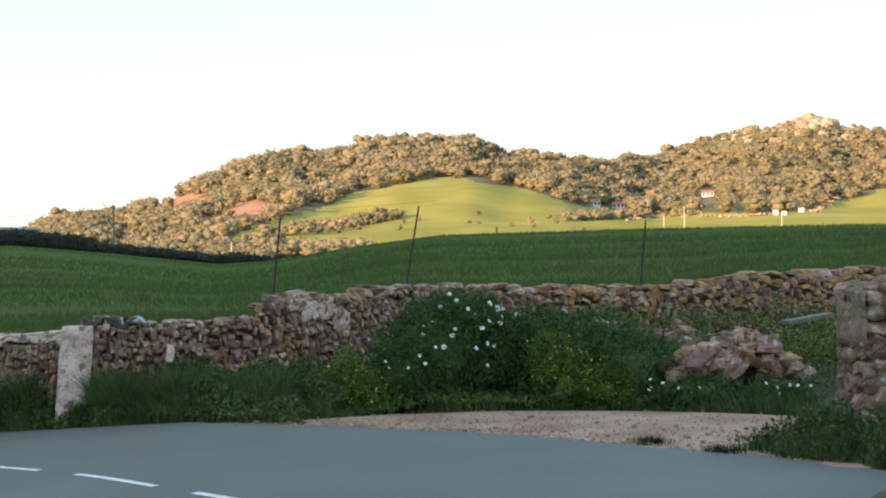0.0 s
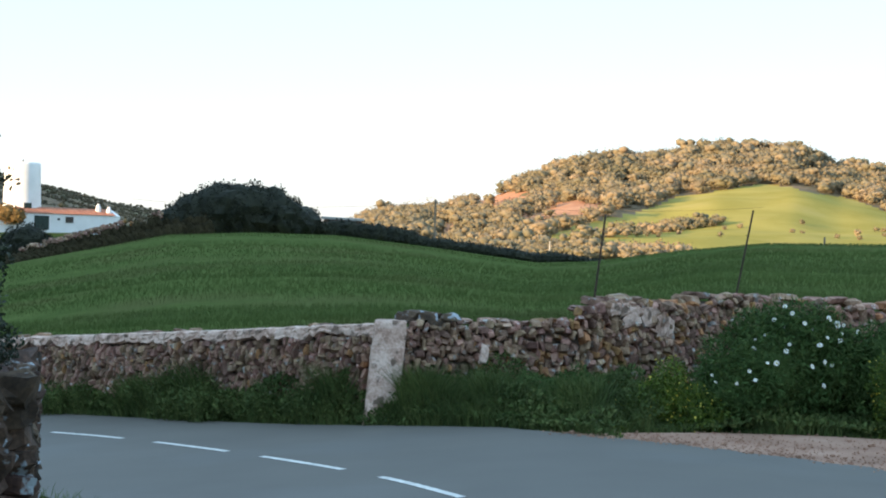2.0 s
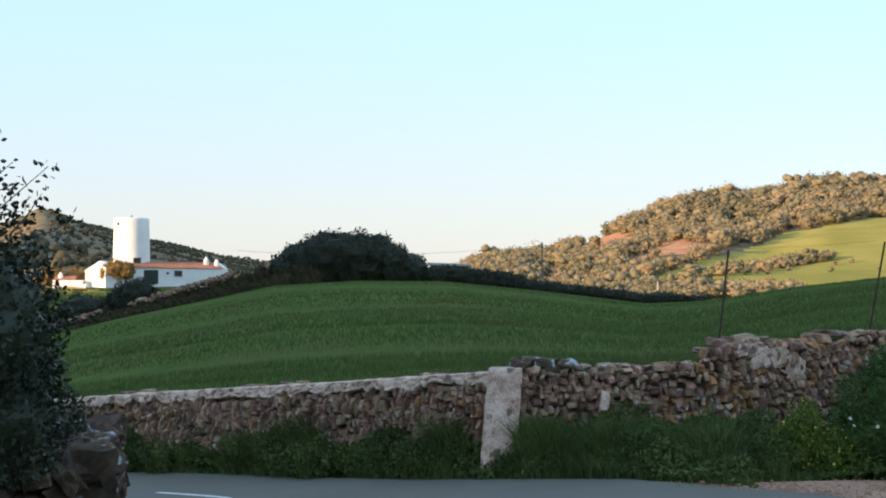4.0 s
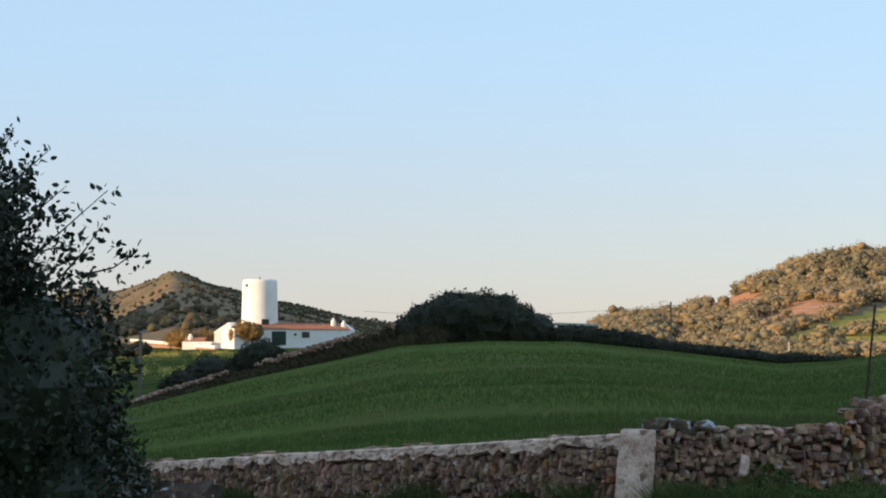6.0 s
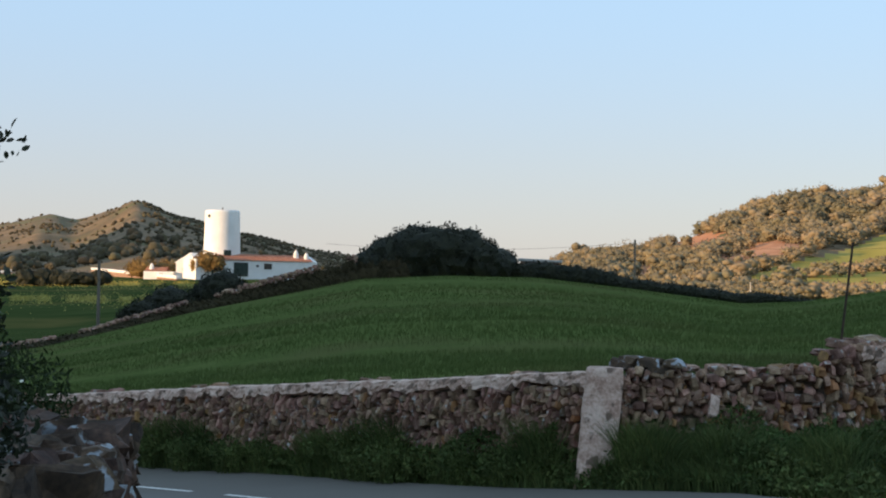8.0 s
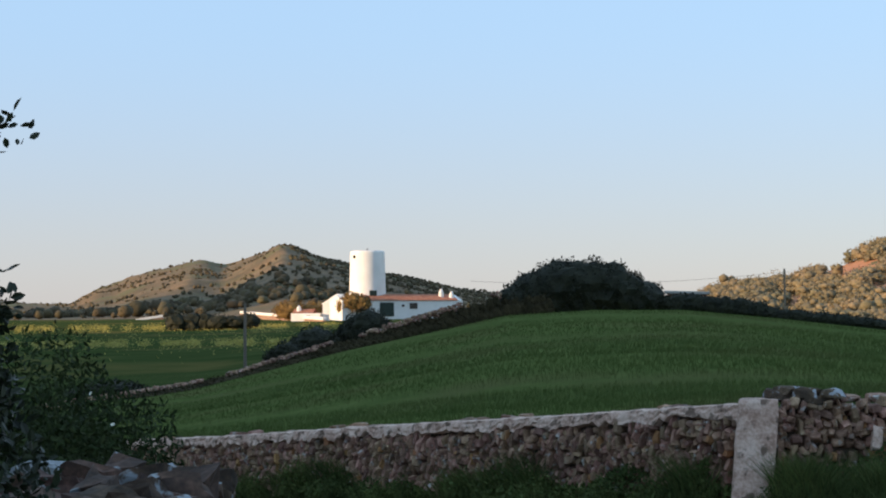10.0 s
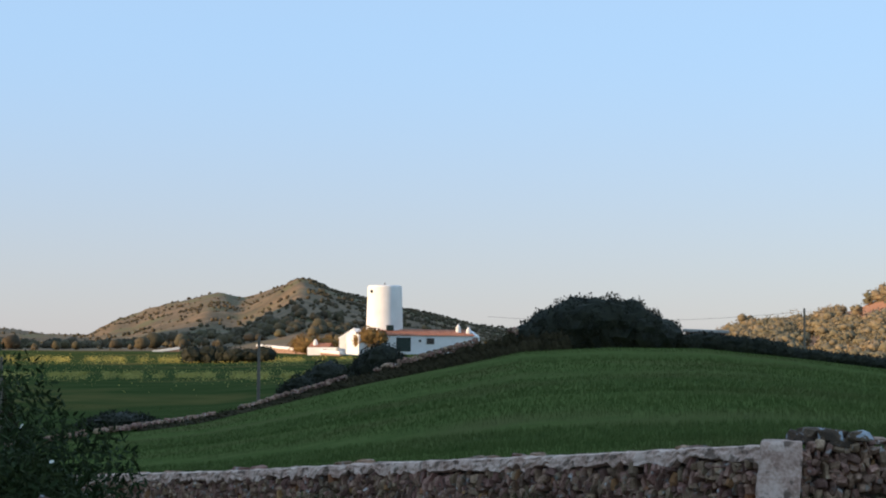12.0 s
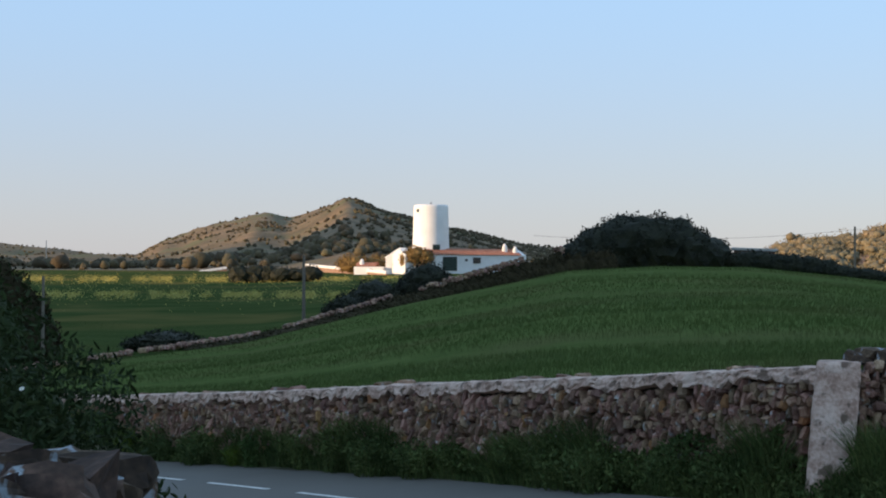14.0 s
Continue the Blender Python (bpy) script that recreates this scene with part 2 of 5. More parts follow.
def part(name, data, mat, parent, label=""):
    if isinstance(data, bmesh.types.BMesh):
        me = bpy.data.meshes.new(name)
        data.to_mesh(me)
        data.free()
        data = me
    if mat and not data.materials:
        data.materials.append(mat)
    ob = new(name, data)
    ob.parent = parent
    return tagged(ob, label) if label else ob


def empty(name, m, label, category, group="", kind=""):
    ob = new(name)
    ob.matrix_basis = m
    return tagged(ob, label, category, group, kind)


def box(bm, x0, x1, y0, y1, z0, z1, bevel=0.0):
    out = bmesh.ops.create_cube(bm, size=1.0, matrix=Matrix.LocRotScale(((x0 + x1) / 2, (y0 + y1) / 2, (z0 + z1) / 2), None, (x1 - x0, y1 - y0, z1 - z0)))
    if bevel:
        edges = list({e for v in out["verts"] for e in v.link_edges})
        bmesh.ops.bevel(bm, geom=edges, offset=bevel, segments=2, affect="EDGES", profile=0.6)
    return bm


def tube(bm, a, b, ra, rb, sides=8):
    """A tapered stick from a to b."""
    a, b = Vector(a), Vector(b)
    m = Matrix.Translation((a + b) / 2) @ (b - a).to_track_quat("Z", "Y").to_matrix().to_4x4()
    bmesh.ops.create_cone(bm, cap_ends=True, segments=sides, radius1=ra, radius2=rb, depth=(b - a).length, matrix=m)
    return bm


def knots(x, table):
    return np.interp(x, [k[0] for k in table], [k[1] for k in table])


def smooth_knots(x, table):
    """Cosine steps between knots."""
    xs, ys = np.array([k[0] for k in table], float), np.array([k[1] for k in table], float)
    x = np.clip(x, xs[0], xs[-1])
    i = np.clip(np.searchsorted(xs, x) - 1, 0, len(xs) - 2)
    f = (x - xs[i]) / (xs[i + 1] - xs[i])
    f = 0.5 * f + 0.5 * f * f * (3 - 2 * f)
    return ys[i] * (1 - f) + ys[i + 1] * f


rng = np.random.default_rng(4)


def waves(x, y, length, seed=0):
    """Cheap smooth relief: a sum of crossed sine waves of about that length, from -1 to 1."""
    r = np.random.default_rng(seed)
    out = 0
    for k in range(7):
        t, p, s = r.uniform(0, math.tau), r.uniform(0, math.tau), length * r.uniform(0.6, 1.7)
        out = out + np.sin((x * math.cos(t) + y * math.sin(t)) * math.tau / s + p)
    return out / 4.0


# ---- the lie of the land ----
# Bearings are degrees clockwise from +y, seen from HUB; heights of far land are given as angles above eye level.
HUB, EYE = (0.0, 4.0), 2.6


def road_z(x, y):
    x = np.clip(x, -24, 2.5)
    return 0.08 * (x - 1) - 0.01 * (np.clip(y, 5, 60) - 22)


WALL = [(-19.0, 46.5, -0.55), (-13.3, 40.5, -0.1), (-8.1, 35.2, 0.45), (-4.5, 31.8, 0.87), (-1.45, 28.9, 1.2), (0.9, 26.9, 1.47), (3.85, 27.4, 1.53),
        (6.2, 29.0, 1.94), (8.7, 29.6, 1.82), (11.7, 30.1, 1.74), (13.9, 30.5, 1.92), (18.5, 31.2, 2.02), (24.0, 32.0, 2.0)]
_wx = np.array([w[0] for w in WALL])


def wall_at(x):
    """The wall's line over x: y, and the height of its top."""
    return np.interp(x, _wx, [w[1] for w in WALL]), np.interp(x, _wx, [w[2] for w in WALL])


_az = [math.degrees(math.atan2(w[0] - HUB[0], w[1] - HUB[1])) for w in WALL]
_wr = [math.hypot(w[0] - HUB[0], w[1] - HUB[1]) for w in WALL]
CREST_EL = [(-30, -4.2), (-22, -3.1), (-16.5, -2.3), (-11.4, -1.05), (-8, -0.35), (-6, 0.08), (-3, 0.24), (0, 0.22), (3.2, -0.1), (7, -0.55), (9, -0.45), (12, 0.0),
            (15, 0.32), (22, 0.43), (30, 0.45), (40, 0.4)]
CREST_R = [(-30, 60), (-22, 75), (-16.5, 90), (-11.4, 102), (-6, 114), (0, 118), (9, 118), (15, 114), (22, 110), (40, 100)]
RIDGE_EL = [(-34, 1.1), (-26, 1.05), (-24, 0.85), (-22, 0.62), (-21, 0.62), (-19.9, 1.22), (-18, 1.78), (-16.5, 2.1), (-15.8, 1.92), (-14.5, 2.33), (-13.8, 2.6), (-12.2, 2.05), (-10.2, 1.55),
            (-7, 0.95), (-3, 0.4), (0, 0.3), (1.2, 0.8), (2, 1.0), (3.2, 1.0), (4.8, 1.5), (6.9, 2.38), (8.6, 3.08), (11, 3.1), (13, 3.5), (15.5, 3.4), (17.2, 2.85), (19.6, 2.55),
            (22, 2.75), (23.8, 3.3), (25.5, 3.65), (27.2, 3.75), (28.5, 3.4), (32, 3.0), (40, 2.5)]
RIDGE_R = [(-34, 1900), (-22, 1700), (-16, 1500), (-7, 1500), (-3, 1300), (1, 1000), (19, 1000), (23, 1300), (40, 1300)]


def shade_hill(az):
    """Unseen hill, added behind the camera's shoulder to block evening sun from near land."""
    return 14.3 * np.clip((np.abs(az + 122) < 44) * 1.0, 0, 1) * np.clip((44 - np.abs(az + 122)) / 6.0, 0, 1)


def land_rings(az):
    """Radii and heights of the land along bearings az (degrees): arrays of shape (rings, len(az)), and each ring's zone."""
    rw = np.interp(az, _az, _wr)
    zt = np.interp(az, _az, [w[2] for w in WALL])
    rc = knots(az, CREST_R)
    front = (az > -36) & (az < 42)
    sx, cx = np.sin(np.radians(az)), np.cos(np.radians(az))
    R, Z, zone = [], [], []
    for u in np.r_[0.0005, np.linspace(0.03, 1, 46)]:
        r = (rw - 0.12) * u
        x, y = HUB[0] + r * sx, HUB[1] + r * cx
        low = road_z(x, y) - 0.06
        stand = np.clip((14.5 - y) / 6.0, 0, 1)
        stand = stand * stand * (3 - 2 * stand)
        bank = 0.45 * np.clip((x - 8.55 - 0.38 * (17.6 - y)) / 1.0, 0, 1) * np.clip((19.4 - y) / 1.5, 0, 1)
        left = 0.35 * np.clip((-1.6 - x - 0.35 * (y - 10)) / 1.5, 0, 1)
        verge = 0.16 * np.clip((u - 0.962) / 0.02, 0, 1)
        R.append(r), Z.append(np.where(front, np.maximum(low * (1 - stand) + 0.95 * stand, low + bank + left) + verge, 0.9 + 0 * az)), zone.append(0)
    zc = EYE + rc * np.tan(np.radians(knots(az, CREST_EL)))
    zb = zt - 0.3
    for u in np.linspace(0, 1, 60) ** 1.5:
        r = rw + 0.12 + (rc - rw - 0.12) * u
        x, y = HUB[0] + r * sx, HUB[1] + r * cx
        s = 0.62 * u + 0.38 * math.sin(u * math.pi / 2)
        R.append(r), Z.append(np.where(front, zb + (zc - zb) * s + (0.035 * waves(x, y, 13, 21) + 0.012 * waves(x, y, 5, 22)) * math.sin(u * math.pi), 0.9)), zone.append(1)
    far = 3.2 * np.clip((-az - 4) / 5, 0, 1) - 1.0 * np.clip((az + 4) / 5, 0, 1)
    for u in np.linspace(0, 1, 26)[1:]:
        r = rc + (420 - rc) * u
        s = u * u * (3 - 2 * u)
        dip = -3.0 * math.sin(min(1, u * 4) * math.pi) * np.clip((az + 8) / 6, 0, 1)
        R.append(r), Z.append(np.where(front, zc * (1 - s) + far * s + dip - 0.5 * math.sin(min(1, u * 6) * math.pi), 0.9)), zone.append(2)
    rr, re = knots(az, RIDGE_R), smooth_knots(az, RIDGE_EL)
    rr = np.where(front, rr, 1000.0)
    e0 = np.degrees(np.arctan2(far - EYE, 420.0))
    for u in np.linspace(0, 1, 56)[1:]:
        r = 420 + (rr - 420) * u
        x, y = HUB[0] + r * sx, HUB[1] + r * cx
        el = e0 + (re - e0) * (0.75 * u + 0.25 * u * u)
        bumps = ((0.16 + 0.1 * np.clip(az / 4, 0, 1)) * waves(x, y, 160, 5) + 0.07 * waves(x, y, 55, 6)) * math.sin(u * math.pi) ** 0.7 + 0.05 * waves(x, y, 50, 9)
        spur = (1.55 - 0.94 * u) * np.clip(np.minimum((az + 16.6) / 2.8, (-6.0 - az) / 7.8), 0, 1) + 0.35 * np.clip(np.minimum((az + 19.5) / 2.6, (-15.9 - az) / 1.0), 0, 1)
        bumps = bumps + spur * math.sin(u * math.pi) ** 0.8
        R.append(r), Z.append(np.where(front, EYE + r * np.tan(np.radians(el + bumps)), 0.9)), zone.append(3)
    for u in np.linspace(0, 1, 14)[1:] ** 2:
        r = rr + (4600 - rr) * u
        R.append(r), Z.append(np.where(front, Z[-1] * 0 + (EYE + rr * np.tan(np.radians(re))) * (1 - min(1, u * 3)) - 12 * min(1, u * 3), 0.9)), zone.append(4)
    R, Z = np.array(R), np.array(Z)
    # the unseen shading hill, raised out of view
    h = shade_hill(az)[None, :]
    fall = np.clip(1 - np.abs(R - 320) / 220, 0, 1)
    Z = Z + 320 * np.tan(np.radians(h)) * fall * fall * (3 - 2 * fall)
    # a further unseen rise added westward, to shadow the far peak's foot
    side = np.clip(np.minimum((az + 90) / 5, (-50 - az) / 6), 0, 1)[None, :]
    fall = np.clip(1 - np.abs(R - 800) / 190, 0, 1)
    Z = Z + 142 * side * fall * fall * (3 - 2 * fall)
    return R, Z, np.array(zone)


AZ = np.unique(np.r_[np.arange(-180, -36, 4.0), np.arange(-36, 42, 0.22), np.arange(42, 180, 4.0), 180.0])
LAND_R, LAND_Z, ZONE = land_rings(AZ)


def land_z(x, y):
    """Height of the land at points (arrays)."""
    x, y = np.atleast_1d(np.asarray(x, float)), np.atleast_1d(np.asarray(y, float))
    az, r = np.degrees(np.arctan2(x - HUB[0], y - HUB[1])), np.hypot(x - HUB[0], y - HUB[1])
    i = np.clip(np.searchsorted(AZ, az) - 1, 0, len(AZ) - 2)
    f = (az - AZ[i]) / (AZ[i + 1] - AZ[i])
    out = np.empty(len(x))
    for k in range(len(x)):
        a, b = i[k], i[k] + 1
        out[k] = (1 - f[k]) * np.interp(r[k], LAND_R[:, a], LAND_Z[:, a]) + f[k] * np.interp(r[k], LAND_R[:, b], LAND_Z[:, b])
    return out


def meadow_top(az):
    """The upper edge of the bright pasture on the far hill, as an angle above eye level."""
    return smooth_knots(az, [(6.5, -0.2), (7.6, 0.5), (9.5, 1.0), (12, 1.85), (14.6, 2.3), (17, 1.95), (19.5, 1.2), (21.5, 0.85), (23.5, 0.85), (26.5, 0.8), (28.3, 1.2), (30, 1.6), (40, 1.8)])


def red_patch(az, el):
    """Bare red earth on the wooded slope."""
    wob = 0.25 * np.sin(az * 9 + el * 14) + 0.2 * np.sin(az * 23 - el * 31)
    hit = np.zeros(np.shape(az), bool)
    for a0, e0, wa, we in ((5.6, 1.5, 1.0, 0.3), (8.0, 1.3, 1.0, 0.26), (3.7, 0.5, 0.35, 0.2), (6.9, 0.95, 0.9, 0.14)):
        hit = hit | (((az - a0) / wa) ** 2 + ((el - e0 - 0.1 * (az - a0)) / we) ** 2 < 1 + wob)
    return hit


def build_ground():
    n, k = LAND_R.shape
    x, y = HUB[0] + LAND_R * np.sin(np.radians(AZ)), HUB[1] + LAND_R * np.cos(np.radians(AZ))
    verts = np.stack([x, y, LAND_Z], -1).reshape(-1, 3)
    a = np.arange(n - 1)[:, None] * k + np.arange(k - 1)[None, :]
    faces = np.stack([a, a + k, a + k + 1, a + 1], -1)
    az = np.broadcast_to((AZ[:-1] + AZ[1:]) / 2, a.shape)
    el = np.degrees(np.arctan2(LAND_Z - EYE, LAND_R))[:-1, :-1]
    zone = np.broadcast_to(ZONE[1:, None], a.shape)
    index = np.where(zone == 0, 0, 1)
    index = np.where((zone == 2) & (az < -4), 2, index)
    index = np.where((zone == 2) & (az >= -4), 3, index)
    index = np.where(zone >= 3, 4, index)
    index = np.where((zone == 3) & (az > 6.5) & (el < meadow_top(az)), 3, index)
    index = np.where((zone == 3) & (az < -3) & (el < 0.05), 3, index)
    index = np.where((zone == 3) & red_patch(az, el), 5, index)
    me = mesh_of("ground", verts, faces.reshape(-1, 4)[:, ::-1], [M["soil"], M["field_grass"], M["flower_field"], M["meadow"], M["scrub_ground"], M["red_earth"]], index.ravel(), True)
    return tagged(new("ground", me), "green field, pasture and scrub hills rolling to the horizon", "ground", kind="structure")


build_ground()

# ---- road ----
CENTRE = [(6.5, 3.0), (4.6, 10.0), (1.78, 17.5), (0.6, 20.45), (-0.96, 23.25), (-2.64, 25.8), (-4.42, 28.05), (-9.2, 33.2), (-15.0, 39.0), (-30.0, 53.0)]


def curve_points(table, step):
    """Points at even steps along a soft curve through the table."""
    p = [Vector(q) for q in table]
    p = [2 * p[0] - p[1]] + p + [2 * p[-1] - p[-2]]
    fine = []
    for i in range(1, len(p) - 2):
        for k in range(24):
            t = k / 24
            fine.append(0.5 * ((2 * p[i]) + (p[i + 1] - p[i - 1]) * t + (2 * p[i - 1] - 5 * p[i] + 4 * p[i + 1] - p[i + 2]) * t * t
                               + (3 * p[i] - p[i - 1] - 3 * p[i + 1] + p[i + 2]) * t ** 3))
    fine.append(p[-2])
    f = np.array([tuple(q) for q in fine])
    s = np.r_[0, np.cumsum(np.linalg.norm(np.diff(f, axis=0), axis=1))]
    t = np.arange(0, s[-1], step)
    return np.stack([np.interp(t, s, f[:, k]) for k in range(f.shape[1])], 1)


def strip(name, near, far, lift, mat, rows=10):
    """A sheet between two lines of as many points, on the road's slope."""
    v = []
    for k in range(rows + 1):
        q = near + (far - near) * k / rows
        v.append(np.c_[q, road_z(q[:, 0], q[:, 1]) + lift])
    v = np.array(v)
    n, m = v.shape[:2]
    a = np.arange(n - 1)[:, None] * m + np.arange(m - 1)[None, :]
    return mesh_of(name, v.reshape(-1, 3), np.stack([a, a + 1, a + m + 1, a + m], -1).reshape(-1, 4), [mat], None, True)


def resample(line, n):
    s = np.r_[0, np.cumsum(np.linalg.norm(np.diff(line, axis=0), axis=1))]
    t = np.linspace(0, s[-1], n)
    return np.stack([np.interp(t, s, line[:, k]) for k in range(line.shape[1])], 1)


LINE = curve_points(CENTRE, 0.25)

FAR_EDGE = curve_points([(16.0, 8.5), (11.2, 13.6), (9.0, 16.0), (8.35, 17.6), (7.5, 19.2), (5.8, 21.8), (4.1, 23.5), (2.2, 25.0), (0.4, 26.3), (-1.3, 27.7), (-5.2, 31.7), (-11.1, 37.4), (-30.0, 56.0)], 0.25)
SIDE = np.gradient(LINE, axis=0)
SIDE = np.stack([SIDE[:, 1], -SIDE[:, 0]], 1) / np.linalg.norm(SIDE, axis=1)[:, None]
NEAR_EDGE = LINE - SIDE * 3.3
ragged = FAR_EDGE + np.where(FAR_EDGE[:, :1] > 3.6, 0.09, 0.03) * np.stack([np.sin(np.arange(len(FAR_EDGE)) * 1.7) + np.sin(np.arange(len(FAR_EDGE)) * 0.43), np.sin(np.arange(len(FAR_EDGE)) * 2.3)], 1)
tagged(new("road", strip("road", resample(NEAR_EDGE, 300), resample(ragged, 300), 0.02, M["asphalt"])),
       "worn grey asphalt country road on a bend", "road", kind="structure")
BUSH_LINE = curve_points([(3.0, 24.35), (3.7, 24.35), (4.6, 24.55), (5.8, 24.7), (7.5, 24.4), (9.6, 23.2), (10.9, 21.7), (11.8, 19.0), (12.5, 17.0)], 0.2)
tagged(new("gravel_apron", strip("gravel_apron", resample(curve_points([(3.1, 24.05), (4.0, 23.3), (5.5, 21.8), (7.2, 19.4), (8.2, 17.4), (8.8, 16.2)], 0.2), 80), resample(BUSH_LINE, 80), 0.008, M["gravel"])),
       "pinkish gravel pull-in beside the asphalt", "gravel", kind="structure")

PEB0, PEB1 = resample(FAR_EDGE[(FAR_EDGE[:, 0] > 3.4) & (FAR_EDGE[:, 0] < 8.6)][::-1], 80), resample(BUSH_LINE, 80)

DASHES = curve_points([(q[0], q[1]) for q in CENTRE], 0.05)
first = int(np.argmin(np.hypot(DASHES[:, 0] - 1.76, DASHES[:, 1] - 17.54)))
period, length = 61, 43
for k in range(-3, 9):
    i = first + k * period
    seg = DASHES[max(0, i - length):max(0, i)]
    if len(seg) < length:
        continue
    d = np.gradient(seg, axis=0)
    side = np.stack([d[:, 1], -d[:, 0]], 1) / np.linalg.norm(d, axis=1)[:, None]
    wob = 0.05 + 0.004 * np.sin(np.arange(length) * 1.3 + k)
    tagged(new("road_marking", strip("road_marking", seg - side * wob[:, None], seg + side * wob[:, None], 0.026, M["road_paint"], 2)),
           "worn white painted dash on the asphalt", "road marking", kind="structure")


# ---- pieces: stones, blades, leaves ----
def stone_shape(seed, cut=0.13, jitter=0.17, fine=False):
    r = random.Random(seed)
    bm = bmesh.new()
    bmesh.ops.create_cube(bm, size=1.0)
    bmesh.ops.bevel(bm, geom=bm.edges[:], offset=cut, segments=1, affect="EDGES", profile=0.5)
    for v in bm.verts:
        v.co += Vector((r.uniform(-1, 1), r.uniform(-1, 1), r.uniform(-1, 1))) * jitter
    if fine:
        bmesh.ops.subdivide_edges(bm, edges=bm.edges[:], cuts=1, use_grid_fill=True)
        for v in bm.verts:
            v.co += v.co.normalized() * (0.13 * noise.noise(v.co * 3.1 + Vector((seed, 0, 0))) + 0.05 * noise.noise(v.co * 9 + Vector((0, seed, 0))))
    bmesh.ops.triangulate(bm, faces=bm.faces[:])
    bm.verts.ensure_lookup_table()
    v = np.array([tuple(q.co) for q in bm.verts])
    f = np.array([[q.index for q in p.verts] for p in bm.faces])
    bm.free()
    return v, f


STONES = [stone_shape(s, 0.2, 0.12) for s in range(12)]
ROUND_STONES = [stone_shape(s + 80, 0.26, 0.09, True) for s in range(12)]
ROUGH_STONES = [stone_shape(s + 50, 0.16, 0.17, True) for s in range(12)]


def stone_meshes(mat, tag, shapes=None):
    return [mesh_of(tag, v, f, [mat], None, False) for v, f in shapes or STONES]


def joined(shapes, mats):
    """One vertex and face array of many placed shapes: mats is a list of (shape number, 4x4 matrix)."""
    V, F, n = [], [], 0
    for k, m in mats:
        v, f = shapes[k]
        m = np.asarray(m)
        V.append(v @ m[:3, :3].T + m[:3, 3])
        F.append(f + n)
        n += len(v)
    return np.concatenate(V), np.concatenate(F)


def placed(x, y, z, sx, sy, sz, turn, tilt=0.0, lean=0.0):
    return Matrix.LocRotScale((x, y, z), Euler((lean, tilt, turn)), (sx, sy, sz))


def blades(n, x, y, z, height, width, lean=0.35, seed=1):
    """Bent grass blades at points; height and width are arrays or numbers."""
    r = np.random.default_rng(seed)
    h, w = np.broadcast_to(height, n) * r.uniform(0.6, 1.2, n), np.broadcast_to(width, n)
    t, b = r.uniform(0, math.tau, n), r.uniform(0, math.tau, n)
    side = np.stack([np.cos(t), np.sin(t), np.zeros(n)], 1) * (w / 2)[:, None]
    out = np.stack([np.cos(b), np.sin(b), np.zeros(n)], 1) * (h * lean * r.uniform(0.2, 1.3, n))[:, None]
    p = np.stack([x, y, z], 1)
    up = np.zeros((n, 3))
    up[:, 2] = h
    v = np.stack([p - side, p + side, p + up * 0.6 + out * 0.35 - side * 0.7, p + up * 0.6 + out * 0.35 + side * 0.7, p + up * 0.95 + out], 1).reshape(-1, 3)
    a = np.arange(n)[:, None] * 5
    f = np.concatenate([a + [0, 1, 3], a + [0, 3, 2], a + [2, 3, 4]], 0)
    return v, f


def leaves(p, size, slim=0.5, seed=1, up=0.3):
    """Small pointed, folded leaves at the points p."""
    r = np.random.default_rng(seed)
    n = len(p)
    d = r.normal(size=(n, 3))
    d[:, 2] += up
    d /= np.linalg.norm(d, axis=1)[:, None]
    s = np.cross(d, r.normal(size=(n, 3)))
    s /= np.linalg.norm(s, axis=1)[:, None]
    u = np.cross(d, s)
    L = (np.broadcast_to(size, n) * r.uniform(0.6, 1.3, n))[:, None]
    W = L * slim * 0.5
    v = np.stack([p, p + d * L * 0.3 + s * W * 0.9 + u * W * 0.25, p + d * L * 0.68 + s * W * 0.8 + u * W * 0.25, p + d * L,
                  p + d * L * 0.68 - s * W * 0.8 + u * W * 0.25, p + d * L * 0.3 - s * W * 0.9 + u * W * 0.25], 1).reshape(-1, 3)
    a = np.arange(n)[:, None] * 6
    return v, np.concatenate([a + [0, 1, 2], a + [0, 2, 3], a + [0, 3, 4], a + [0, 4, 5]], 0)


def lump_points(n, lumps, seed, shell=0.55):
    """Points in the outer part of several ellipsoids (x, y, z, rx, ry, rz)."""
    r = np.random.default_rng(seed)
    vol = np.array([l[3] * l[4] + l[4] * l[5] + l[3] * l[5] for l in lumps])
    pick = r.choice(len(lumps), n, p=vol / vol.sum())
    d = r.normal(size=(n, 3))
    d /= np.linalg.norm(d, axis=1)[:, None]
    l = np.array(lumps)[pick]
    rad = (shell + (1.06 - shell) * r.uniform(0, 1, n) ** 0.6) * (1 + 0.13 * np.sin(d[:, 0] * 7 + pick) * np.sin(d[:, 2] * 6 + pick * 2))
    return l[:, :3] + d * l[:, 3:] * rad[:, None]


def stuff(name, vf, mat, label, category, parent=None, smooth=False):
    ob = new(name, mesh_of(name, vf[0], vf[1], [mat], None, smooth))
    if parent:
        ob.parent = parent
        return tagged(ob, label, kind="stuff") if label else tagged(ob, kind="stuff")
    return tagged(ob, label, category, kind="stuff")


def lump_core(lump, scale, seed):
    """A solid dark heart for one lump of a bush: a rough ball inside it."""
    x, y, z, a, b, c = lump
    bm = bmesh.new()
    bmesh.ops.create_icosphere(bm, subdivisions=3, radius=1.0)
    for v in bm.verts:
        k = scale * (1 + 0.22 * noise.noise(v.co * 2.3 + Vector((seed, x, y))) + 0.16 * noise.noise(v.co * 6 + Vector((x, seed, y))))
        v.co = Vector((x + v.co.x * a * k, y + v.co.y * b * k, z + v.co.z * c * k))
    return bm


